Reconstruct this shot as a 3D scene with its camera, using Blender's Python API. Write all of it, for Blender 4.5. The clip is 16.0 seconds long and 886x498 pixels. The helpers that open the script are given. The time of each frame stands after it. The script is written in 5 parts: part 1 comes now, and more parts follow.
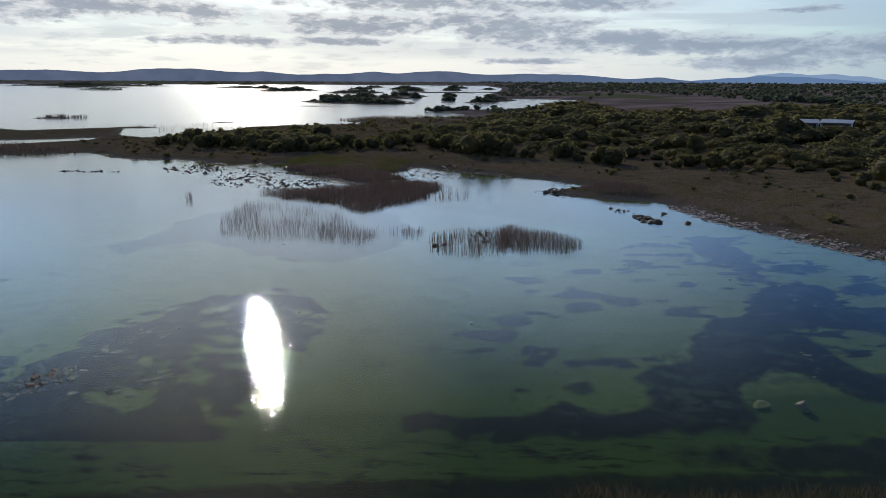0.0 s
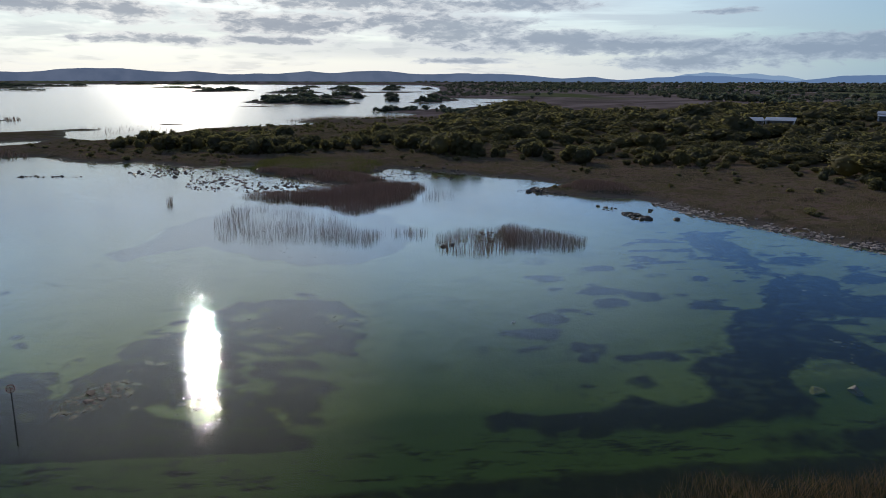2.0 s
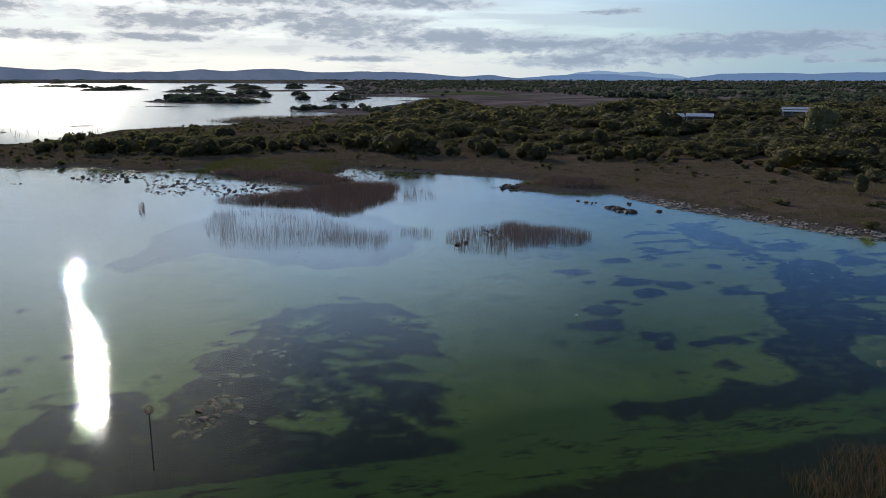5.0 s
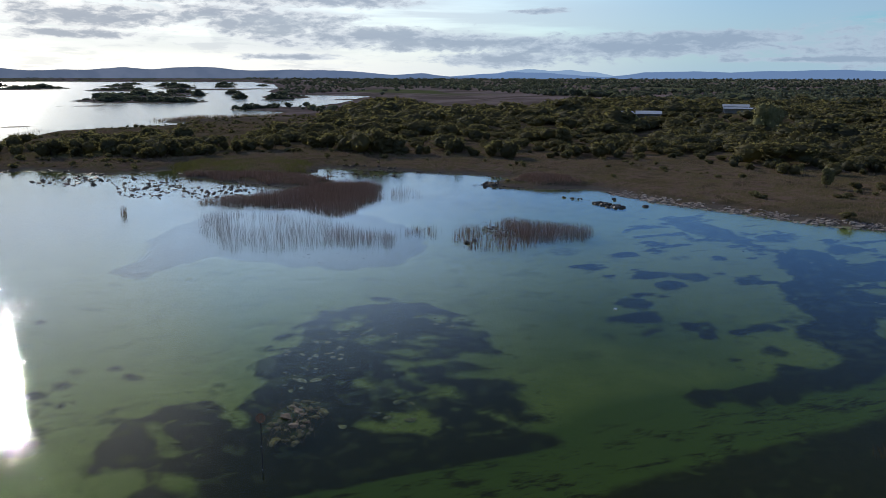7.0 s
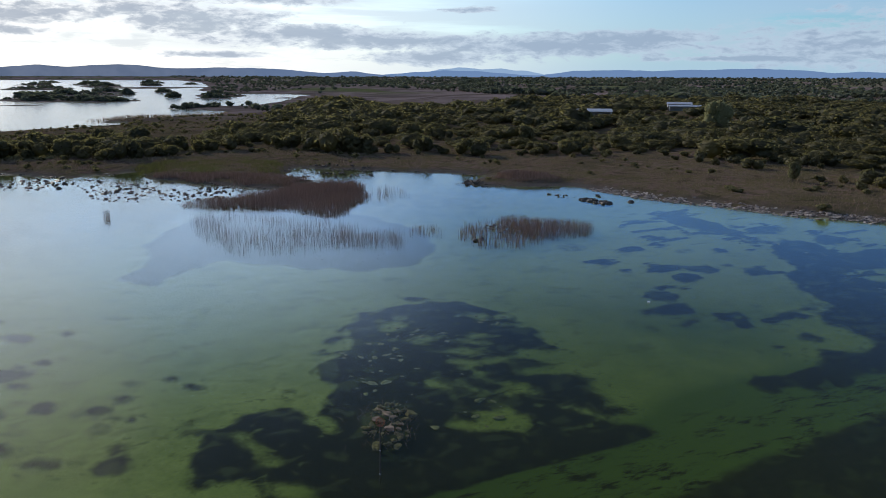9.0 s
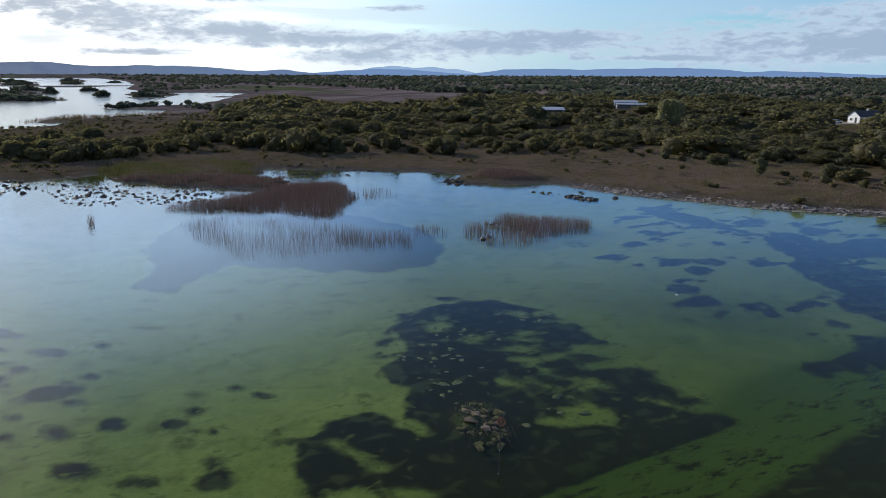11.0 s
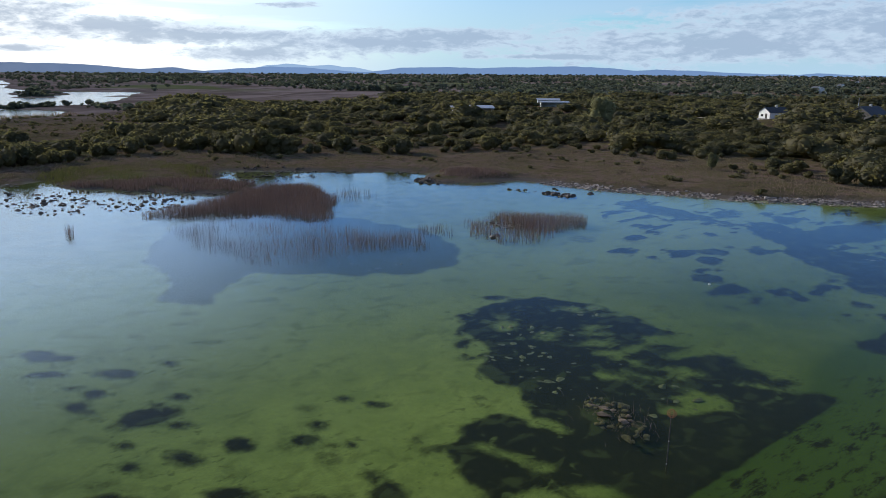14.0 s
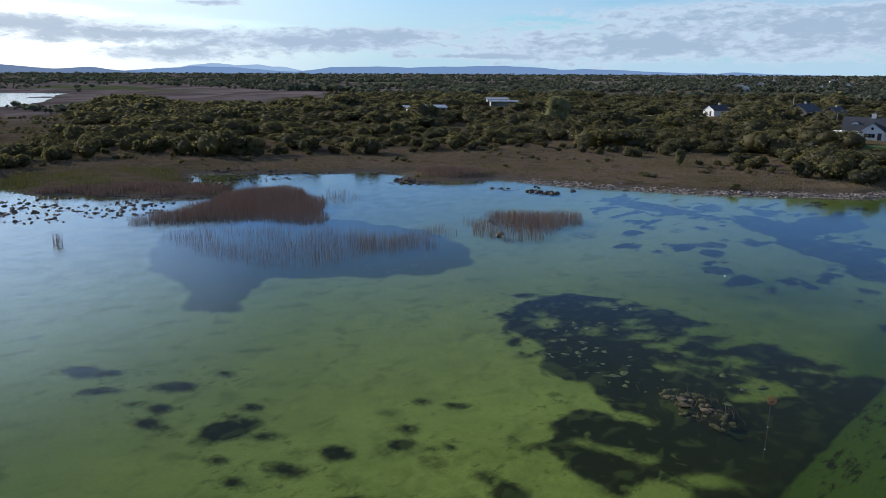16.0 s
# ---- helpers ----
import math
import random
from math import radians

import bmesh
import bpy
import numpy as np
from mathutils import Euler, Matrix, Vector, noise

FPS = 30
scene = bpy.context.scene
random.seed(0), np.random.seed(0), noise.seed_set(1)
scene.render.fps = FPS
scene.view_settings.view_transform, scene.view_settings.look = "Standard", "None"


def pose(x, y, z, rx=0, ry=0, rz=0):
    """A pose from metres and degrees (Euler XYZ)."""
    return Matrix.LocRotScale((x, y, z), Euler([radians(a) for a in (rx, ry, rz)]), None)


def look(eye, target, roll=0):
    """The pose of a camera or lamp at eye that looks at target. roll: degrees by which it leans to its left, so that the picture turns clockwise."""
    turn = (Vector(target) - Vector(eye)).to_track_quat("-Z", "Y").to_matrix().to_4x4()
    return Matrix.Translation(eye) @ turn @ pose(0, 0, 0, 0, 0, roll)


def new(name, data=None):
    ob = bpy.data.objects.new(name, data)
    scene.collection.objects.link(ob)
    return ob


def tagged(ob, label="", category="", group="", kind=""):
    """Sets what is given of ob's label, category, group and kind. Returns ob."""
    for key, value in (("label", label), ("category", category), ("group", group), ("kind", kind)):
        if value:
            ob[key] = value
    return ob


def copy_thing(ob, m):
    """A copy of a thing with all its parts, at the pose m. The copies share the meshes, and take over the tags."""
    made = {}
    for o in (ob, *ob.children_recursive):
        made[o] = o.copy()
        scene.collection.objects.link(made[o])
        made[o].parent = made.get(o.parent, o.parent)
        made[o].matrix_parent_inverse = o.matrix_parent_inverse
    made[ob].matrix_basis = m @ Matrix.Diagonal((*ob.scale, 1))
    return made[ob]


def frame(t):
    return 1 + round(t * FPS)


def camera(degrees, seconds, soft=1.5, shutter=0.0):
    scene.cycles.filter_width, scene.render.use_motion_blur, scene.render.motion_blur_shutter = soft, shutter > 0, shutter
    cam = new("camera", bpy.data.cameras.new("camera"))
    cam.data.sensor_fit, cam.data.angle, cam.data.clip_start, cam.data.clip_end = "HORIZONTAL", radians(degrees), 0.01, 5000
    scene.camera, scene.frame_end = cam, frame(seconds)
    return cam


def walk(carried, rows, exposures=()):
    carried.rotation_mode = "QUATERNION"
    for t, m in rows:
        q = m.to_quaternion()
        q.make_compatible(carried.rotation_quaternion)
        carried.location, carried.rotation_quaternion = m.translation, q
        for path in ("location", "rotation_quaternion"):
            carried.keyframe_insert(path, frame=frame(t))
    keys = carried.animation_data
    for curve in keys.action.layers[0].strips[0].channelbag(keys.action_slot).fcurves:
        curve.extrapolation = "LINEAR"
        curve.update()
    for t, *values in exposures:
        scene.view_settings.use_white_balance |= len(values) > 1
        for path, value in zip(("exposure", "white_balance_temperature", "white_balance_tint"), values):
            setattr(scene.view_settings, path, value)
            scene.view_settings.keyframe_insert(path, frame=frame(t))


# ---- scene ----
# ---------------------------------------------------------------- camera
cam = camera(65.06, 16.0, soft=0.6)
ROWS = [
    (0.0, 0.064, 0.031, 21.739, 0.018, -13.615, 0.268),
    (1.0, -4.596, -0.056, 21.864, -2.554, -13.613, 0.222),
    (2.0, -9.417, 0.112, 21.944, -5.189, -13.630, 0.180),
    (3.0, -14.348, 0.536, 21.994, -7.873, -13.662, 0.146),
    (4.0, -19.339, 1.218, 22.023, -10.596, -13.706, 0.123),
    (5.0, -24.347, 2.157, 22.042, -13.345, -13.759, 0.111),
    (6.0, -29.335, 3.351, 22.058, -16.113, -13.817, 0.113),
    (7.0, -34.269, 4.799, 22.076, -18.891, -13.878, 0.127),
    (8.0, -39.120, 6.495, 22.099, -21.675, -13.939, 0.152),
    (9.0, -43.866, 8.436, 22.131, -24.461, -13.999, 0.186),
    (10.0, -48.488, 10.616, 22.170, -27.245, -14.054, 0.226),
    (11.0, -52.973, 13.027, 22.215, -30.028, -14.104, 0.266),
    (12.0, -57.312, 15.663, 22.263, -32.810, -14.147, 0.302),
    (13.0, -61.502, 18.513, 22.309, -35.593, -14.181, 0.328),
    (14.0, -65.545, 21.569, 22.344, -38.383, -14.206, 0.335),
    (15.0, -69.446, 24.818, 22.361, -41.183, -14.220, 0.315),
    (16.0, -73.218, 28.248, 22.349, -44.003, -14.222, 0.260),
]
walk(cam, [(t, pose(x, y, z, 0, 0, yaw) @ pose(0, 0, 0, 90 + pitch) @ pose(0, 0, 0, 0, 0, roll))
           for t, x, y, z, yaw, pitch, roll in ROWS],
     exposures=[(0, -0.22), (4, -0.17), (8, 0.08), (12, 0.32), (16, 0.38)])

# ---------------------------------------------------------------- light
SUN_AZ, SUN_EL = -15.2, 21.5          # degrees from +y towards +x, and above the horizon
SUN_DIR = Vector((math.sin(radians(SUN_AZ)) * math.cos(radians(SUN_EL)),
                  math.cos(radians(SUN_AZ)) * math.cos(radians(SUN_EL)),
                  math.sin(radians(SUN_EL))))
sun = new("sun", bpy.data.lights.new("sun", "SUN"))
sun.data.energy, sun.data.angle, sun.data.color = 3.2, radians(0.53), (1.0, 0.93, 0.82)
sun.matrix_world = look(SUN_DIR * 300, (0, 0, 0))


class Nodes:
    """Short hand for node trees."""

    def __init__(self, tree):
        self.t = tree
        tree.nodes.clear()

    def add(self, kind, **props):
        n = self.t.nodes.new(kind)
        for key, value in props.items():
            if key == "operation":
                n.operation = value
            elif key == "blend":
                n.data_type, n.blend_type = "RGBA", value
            elif key == "attribute":
                n.attribute_name = value
        return n

    def link(self, a, b):
        self.t.links.new(a, b)

    def put(self, sock, value):
        if isinstance(value, bpy.types.NodeSocket):
            self.link(value, sock)
        elif isinstance(value, (tuple, list)) and len(value) == 3 and sock.type == "RGBA":
            sock.default_value = (*value, 1)
        else:
            sock.default_value = value

    def math(self, op, a, b=0.0, c=None, clamp=False):
        n = self.add("ShaderNodeMath", operation=op)
        n.use_clamp = clamp
        self.put(n.inputs[0], a), self.put(n.inputs[1], b)
        if c is not None:
            self.put(n.inputs[2], c)
        return n.outputs[0]

    def vec(self, op, a, b=(0, 0, 0)):
        n = self.add("ShaderNodeVectorMath", operation=op)
        self.put(n.inputs[0], a), self.put(n.inputs[1], b)
        return n.outputs["Value"] if op in ("DOT_PRODUCT", "LENGTH") else n.outputs[0]

    def mix(self, fac, a, b, blend="MIX"):
        n = self.add("ShaderNodeMix", blend=blend)
        self.put(n.inputs[0], fac), self.put(n.inputs[6], a), self.put(n.inputs[7], b)
        return n.outputs[2]

    def noise(self, vector, scale, detail=4.0, rough=0.55, distort=0.0):
        n = self.add("ShaderNodeTexNoise")
        if vector is not None:
            self.link(vector, n.inputs["Vector"])
        n.inputs["Scale"].default_value, n.inputs["Detail"].default_value = scale, detail
        n.inputs["Roughness"].default_value, n.inputs["Distortion"].default_value = rough, distort
        return n.outputs[0]

    def ramp(self, value, lo, hi, smooth=True):
        n = self.add("ShaderNodeMapRange")
        n.interpolation_type = "SMOOTHSTEP" if smooth else "LINEAR"
        self.put(n.inputs[0], value), self.put(n.inputs[1], lo), self.put(n.inputs[2], hi)
        return n.outputs[0]

    def attr(self, name):
        return self.add("ShaderNodeAttribute", attribute=name).outputs["Fac"]

    def place(self, scale=(1, 1, 1)):
        """World place, stretched."""
        g = self.add("ShaderNodeNewGeometry")
        return self.vec("MULTIPLY", g.outputs["Position"], scale)

    def bump(self, height, strength, distance):
        n = self.add("ShaderNodeBump")
        n.inputs["Strength"].default_value, n.inputs["Distance"].default_value = strength, distance
        self.link(height, n.inputs["Height"])
        return n.outputs[0]


CLOUDS = [(-36, 4.6, 7, 0.8), (-25, 5.1, 6, 0.6), (-18, 4.7, 2, 0.6), (-15, 2.9, 6, 0.35), (-6.5, 4.2, 6, 0.75), (-9, 3.0, 4, 0.3), (-3, 5.9, 8, 0.6),
          (1, 4.7, 2.4, 0.6), (6, 4.0, 5, 0.9), (9, 5.7, 6, 0.5), (13, 3.1, 6, 0.75), (19, 2.6, 6.5, 0.55), (24, 1.4, 5, 0.5), (33, 2.3, 8, 0.8), (41, 2.8, 5, 0.5),
          (26, 5.0, 1.6, 0.2), (6.5, 1.5, 3, 0.2), (47, 1.3, 5, 0.2), (60, 2.3, 15, 1.2), (71, 3.1, 13, 1.5), (76, 4.3, 6, 0.5), (90, 3.0, 9, 1.2)]


def make_world():
    world = bpy.data.worlds.new("sky")
    scene.world = world
    world.use_nodes = True
    n = Nodes(world.node_tree)
    way = n.add("ShaderNodeTexCoord").outputs["Generated"]
    sep = n.add("ShaderNodeSeparateXYZ")
    n.link(way, sep.inputs[0])
    dx, dz = sep.outputs[0], sep.outputs[2]
    sky = n.add("ShaderNodeTexSky")
    sky.sky_type, sky.sun_disc = "NISHITA", False
    sky.sun_elevation, sky.sun_rotation = radians(SUN_EL), radians(SUN_AZ)
    sky.air_density, sky.dust_density, sky.ozone_density = 1.0, 0.6, 1.5
    tint = n.mix(n.ramp(dz, 0.12, 0.42), n.mix(n.ramp(dz, 0.10, 0.17), (0.056, 0.090, 0.126), (0.052, 0.092, 0.164)), (0.026, 0.037, 0.057))
    # zenith brightened above all that is seen or mirrored, to fill shadows
    tint = n.mix(n.ramp(dz, 0.60, 0.85), tint, (0.050, 0.064, 0.082))
    clear = n.mix(1.0, sky.outputs[0], tint, "MULTIPLY")
    # brighter towards the sun's half of the sky, low down
    half = n.math("MULTIPLY", n.ramp(n.vec("DOT_PRODUCT", way, tuple(SUN_DIR)), 0.30, 0.70), n.ramp(dz, 0.22, 0.13))
    clear = n.mix(1.0, clear, n.mix(half, (1.0, 1.0, 1.0), (1.12, 1.08, 1.02)), "MULTIPLY")
    # how near a direction is to the sun
    near = n.math("MAXIMUM", n.vec("DOT_PRODUCT", way, tuple(SUN_DIR)), 0.0)
    glow = n.math("POWER", near, 8.0)
    # cloud field on a level sheet overhead
    sheet = n.add("ShaderNodeCombineXYZ")
    high = n.math("ADD", n.math("MAXIMUM", dz, 0.0), 0.135)
    n.link(n.math("DIVIDE", dx, high), sheet.inputs[0])
    n.link(n.math("DIVIDE", sep.outputs[1], high), sheet.inputs[1])

    def field(push):
        flat = n.vec("MULTIPLY", sheet.outputs[0], (push, push, 1.0))
        return n.math("ADD", n.math("MULTIPLY", n.noise(flat, 0.85, 3, 0.5, 0.3), 0.66), n.math("MULTIPLY", n.noise(flat, 3.1, 10, 0.60, 0.25), 0.68))

    dens, above = field(1.0), field(0.965)
    # fewer clouds towards +x and overhead, a clear strip just over the horizon
    dens = n.math("SUBTRACT", dens, n.math("MULTIPLY", n.ramp(dx, 0.42, 0.80), 0.08))
    dens = n.math("SUBTRACT", dens, n.math("MULTIPLY", n.math("MULTIPLY", n.ramp(dx, 0.22, 0.52), n.ramp(dz, 0.08, 0.14)), 0.23))
    dens = n.math("SUBTRACT", dens, n.math("MULTIPLY", n.ramp(dz, 0.10, 0.30), 0.21))
    dens = n.math("SUBTRACT", dens, n.math("MULTIPLY", n.ramp(dz, 0.026, 0.004), 0.16))
    cover = n.ramp(dens, 0.597, 0.685)
    core = n.math("MULTIPLY", n.ramp(above, 0.645, 0.77), 0.95)
    bright = n.mix(glow, (0.66, 0.74, 0.83), (1.28, 1.24, 1.18))
    dark = n.mix(glow, (0.36, 0.43, 0.57), (0.44, 0.47, 0.54))
    cloud = n.mix(core, bright, dark)
    # pale band of haze along the horizon
    haze = n.mix(glow, (0.37, 0.54, 0.70), (1.34, 1.25, 1.15))
    low = n.ramp(dz, 0.085, 0.0)
    base = n.mix(n.math("MULTIPLY", low, 0.85), clear, haze)
    wide = n.math("MULTIPLY", n.ramp(near, 0.50, 0.97), n.math("MULTIPLY", n.ramp(dz, 0.16, 0.09), 0.70))
    base = n.mix(wide, base, (1.12, 1.07, 1.02))
    # thin bright blue-white high cloud on the sun's side
    thin = n.math("MULTIPLY", n.ramp(near, 0.72, 0.97), n.math("MULTIPLY", n.ramp(dz, 0.115, 0.17), n.ramp(dz, 0.46, 0.24)))
    base = n.mix(n.math("MULTIPLY", thin, 0.85), base, (1.12, 1.56, 2.20))
    veil = n.math("MULTIPLY", n.ramp(near, 0.955, 0.998), 0.45)
    base = n.mix(veil, base, (1.7, 1.58, 1.45))
    # long soft banks low down
    bank = n.noise(n.vec("MULTIPLY", way, (1.0, 1.0, 13.0)), 3.1, 5, 0.5, 0.2)
    bank = n.math("ADD", bank, n.math("MULTIPLY", n.ramp(dx, 0.55, 0.85), 0.09))
    bank = n.math("MULTIPLY", n.ramp(bank, 0.42, 0.56), n.math("MULTIPLY", n.ramp(dz, 0.022, 0.040), n.ramp(dz, 0.125, 0.085)))
    base = n.mix(n.math("MULTIPLY", bank, 0.45), base, n.mix(glow, (0.42, 0.51, 0.66), (0.75, 0.75, 0.77)))
    col = n.mix(n.math("MULTIPLY", cover, n.math("SUBTRACT", 0.52, n.math("MULTIPLY", n.ramp(dx, 0.35, 0.75), 0.2))), base, cloud)
    # single banks of cloud over the horizon: azimuth, height, half width, half depth in degrees
    spot = n.add("ShaderNodeCombineXYZ")
    n.link(n.math("MULTIPLY", n.math("ARCTAN2", dx, sep.outputs[1]), 57.296), spot.inputs[0])
    n.link(n.math("MULTIPLY", dz, 57.296), spot.inputs[1])
    puff = n.vec("MULTIPLY", spot.outputs[0], (0.45, 1.3, 1.0))
    curl, wisp = n.noise(puff, 0.42, 6, 0.62, 0.4), n.noise(puff, 1.5, 7, 0.64, 0.3)
    wide_far = None
    for az, el, ra, re in CLOUDS:
        q = n.vec("MULTIPLY", n.vec("SUBTRACT", spot.outputs[0], (az, el, 0)), (1 / ra, 1 / re, 0))
        far = n.vec("LENGTH", q)
        wide_far = far if wide_far is None else n.math("MINIMUM", wide_far, far)
    edge = n.math("ADD", wide_far, n.math("ADD", n.math("MULTIPLY", n.math("SUBTRACT", curl, 0.5), 3.0), n.math("MULTIPLY", n.math("SUBTRACT", wisp, 0.5), 1.8)))
    band = n.ramp(dz, 0.135, 0.105)
    body, heart = n.ramp(edge, 1.55, 0.92), n.ramp(n.math("ADD", edge, n.math("MULTIPLY", n.math("SUBTRACT", wisp, 0.5), 1.6)), 1.35, 0.25)
    lit = n.mix(glow, (0.45, 0.55, 0.68), (1.22, 1.18, 1.12))
    shade = n.mix(glow, (0.27, 0.355, 0.49), (0.30, 0.33, 0.40))
    plain = n.mix(n.math("MULTIPLY", n.math("MULTIPLY", cover, 0.30), n.ramp(dx, 0.40, 0.15)), base, cloud)
    banks = n.mix(n.math("MULTIPLY", body, 0.85), plain, n.mix(n.math("MULTIPLY", heart, 0.9), lit, shade))
    col = n.mix(band, col, banks)
    # white cloud opposite the sun, out of view, added to fill shaded sides
    front = n.math("MULTIPLY", n.ramp(n.vec("DOT_PRODUCT", way, (-SUN_DIR.x, -SUN_DIR.y, 0.25)), 0.15, 0.6), n.ramp(n.noise(way, 2.6, 5, 0.6), 0.36, 0.62))
    col = n.mix(n.math("MULTIPLY", front, 0.18), col, (1.0, 1.04, 1.10))
    back = n.add("ShaderNodeBackground")
    n.link(col, back.inputs[0])
    back.inputs[1].default_value = 1.0
    out = n.add("ShaderNodeOutputWorld")
    n.link(back.outputs[0], out.inputs[0])


make_world()


# ---------------------------------------------------------------- numbers: noise, outlines
TABLE = np.random.RandomState(7).rand(256, 256)


def value_noise(x, y, size, seed=0):
    """Smooth noise 0..1 with the given cell size in metres."""
    u, v = x / size + 37.3 * seed, y / size + 17.9 * seed
    i, j = np.floor(u).astype(int), np.floor(v).astype(int)
    fu, fv = u - i, v - j
    fu, fv = fu * fu * (3 - 2 * fu), fv * fv * (3 - 2 * fv)
    g = lambda a, b: TABLE[a % 256, b % 256]
    return (g(i, j) * (1 - fu) + g(i + 1, j) * fu) * (1 - fv) + (g(i, j + 1) * (1 - fu) + g(i + 1, j + 1) * fu) * fv


def fbm(x, y, size, octaves=4, seed=0):
    total, amp, norm = 0.0, 1.0, 0.0
    for k in range(octaves):
        total = total + amp * value_noise(x, y, size / 2**k, seed + 3 * k)
        norm, amp = norm + amp, amp * 0.5
    return total / norm


def inside_distance(x, y, outline):
    """Distance to a closed outline: positive inside."""
    best, wind = np.full(x.shape, 1e9), np.zeros(x.shape, bool)
    for (ax, ay), (bx, by) in zip(outline, outline[1:] + outline[:1]):
        ex, ey = bx - ax, by - ay
        k = np.clip(((x - ax) * ex + (y - ay) * ey) / (ex * ex + ey * ey), 0, 1)
        best = np.minimum(best, np.hypot(x - ax - k * ex, y - ay - k * ey))
        if ay != by:
            cross = ((ay > y) != (by > y)) & (x < ax + (y - ay) / (by - ay) * ex)
            wind ^= cross
    return np.where(wind, best, -best)


def oval(x, y, cx, cy, rx, ry, turn=0.0):
    c, s = math.cos(radians(turn)), math.sin(radians(turn))
    u, v = (x - cx) * c + (y - cy) * s, -(x - cx) * s + (y - cy) * c
    return (1 - np.hypot(u / rx, v / ry)) * min(rx, ry)


def step(v, lo, hi):
    k = np.clip((v - lo) / (hi - lo), 0, 1)
    return k * k * (3 - 2 * k)


# the mainland: near shore from east to west, then the shore of the far lake
NEAR_SHORE = [(400, -400), (250, -60), (160, 0), (110, 38), (84, 60), (72, 65), (68, 70), (62, 78), (55, 87), (51, 96),
              (46, 105), (43, 113), (41, 121), (39, 128), (31, 130.5), (24, 134), (20.5, 140), (26, 144), (31, 148),
              (23, 156), (15, 163), (11, 166), (2, 172), (-7, 179), (-10, 172), (-14, 166), (-8, 156), (-14, 149),
              (-20, 148), (-26, 155), (-33, 166), (-39, 173), (-41, 186), (-48, 184), (-56, 182), (-66, 188)]
WEST_SHORE = [(-75, 197), (-82, 193), (-92, 199), (-102, 206), (-110, 214), (-130, 206), (-175, 206), (-240, 230),
              (-230, 246), (-150, 236), (-130, 250), (-128, 262), (-132, 270), (-162, 257), (-250, 268), (-260, 312),
              (-199, 314), (-181, 300), (-163, 313), (-150, 324), (-128, 278), (-112, 266), (-105, 278), (-96, 300),
              (-91, 328), (-75, 341), (-62, 347), (-44, 358), (-40, 374), (-52, 396), (-40, 415), (-30, 402)]
FAR_SHORE = [(-18, 410), (0, 415), (12, 450), (14, 475), (-4, 505), (14, 540), (44, 545), (80, 620), (110, 700),
             (135, 780), (165, 819), (130, 880), (80, 900), (60, 1100), (120, 1500), (180, 2200), (190, 3300),
             (-600, 3500), (-2500, 3100), (-5200, 2500), (-5200, 5200), (5200, 5200), (5200, -2000), (400, -2000)]
MAINLAND = NEAR_SHORE + WEST_SHORE + FAR_SHORE
ISLETS = [(-219, 405, 13, 4, 0), (-143, 327, 10, 4, 0), (-131, 347, 4, 3, 0), (-117, 367, 8, 3, 0), (-234, 1009, 14, 8, 0),
          (-85, 748, 58, 20, 0), (-106, 608, 19, 4, 0), (60, 1400, 190, 26, 0),
          (-42, 388, 12, 9, 20), (5, 557, 24, 8, 0), (108, 727, 14, 9, 0), (0, 1320, 70, 26, 0),
          (-107, 704, 20, 16, 0), (-59, 678, 30, 16, 0), (-36, 905, 9, 11, 0), (40, 730, 20, 15, 0), (8, 997, 12, 12, 0), (5, 780, 9, 9, 0),
          (-112, 745, 36, 36, 0), (-68, 690, 44, 18, 0), (-90, 880, 52, 50, 0), (-60, 1010, 38, 50, 0), (58, 830, 26, 62, 0), (4, 516, 22, 7, 0)]
FAR_ISLETS = [(-560, 1950, 80, 40, 0), (-1150, 2300, 290, 50, 0), (-90, 1750, 60, 40, 0), (-700, 1450, 60, 22, 0), (-900, 1800, 120, 30, 0),
              (-304, 1480, 48, 28, 0), (-462, 1820, 34, 26, 0), (-217, 2240, 32, 40, 0), (-120, 2090, 20, 34, 0), (38, 2095, 34, 40, 0),
              (115, 1830, 18, 34, 0), (-1046, 2560, 38, 50, 0), (-1020, 3100, 110, 60, 0), (-866, 3140, 42, 60, 0),
              (-210, 1790, 38, 70, 0), (-75, 1510, 40, 60, 0), (19, 1640, 26, 60, 0), (-335, 1430, 40, 70, 0), (-160, 1290, 50, 90, 0)]
KNOLLS = [(205, 156, 45, 1.8), (199, 268, 45, 2.0), (141, 259, 35, 0.8), (156, 86, 40, 1.2), (228, 130, 30, 0.4), (229, 525, 75, 3.0), (232, 440, 55, 1.8), (540, 800, 110, 4.0)]
NEAR_BANK = (26, 17, 32, 13.5, 0)


def land_distance(x, y):
    d = inside_distance(x, y, MAINLAND)
    for cx, cy, rx, ry, turn in ISLETS + FAR_ISLETS + [NEAR_BANK]:
        d = np.maximum(d, oval(x, y, cx, cy, rx, ry, turn))
    far = np.clip(np.hypot(x, y) / 150, 0.6, 3.5)
    return d + (fbm(x, y, 9, 4, 1) - 0.5) * 3.0 * far


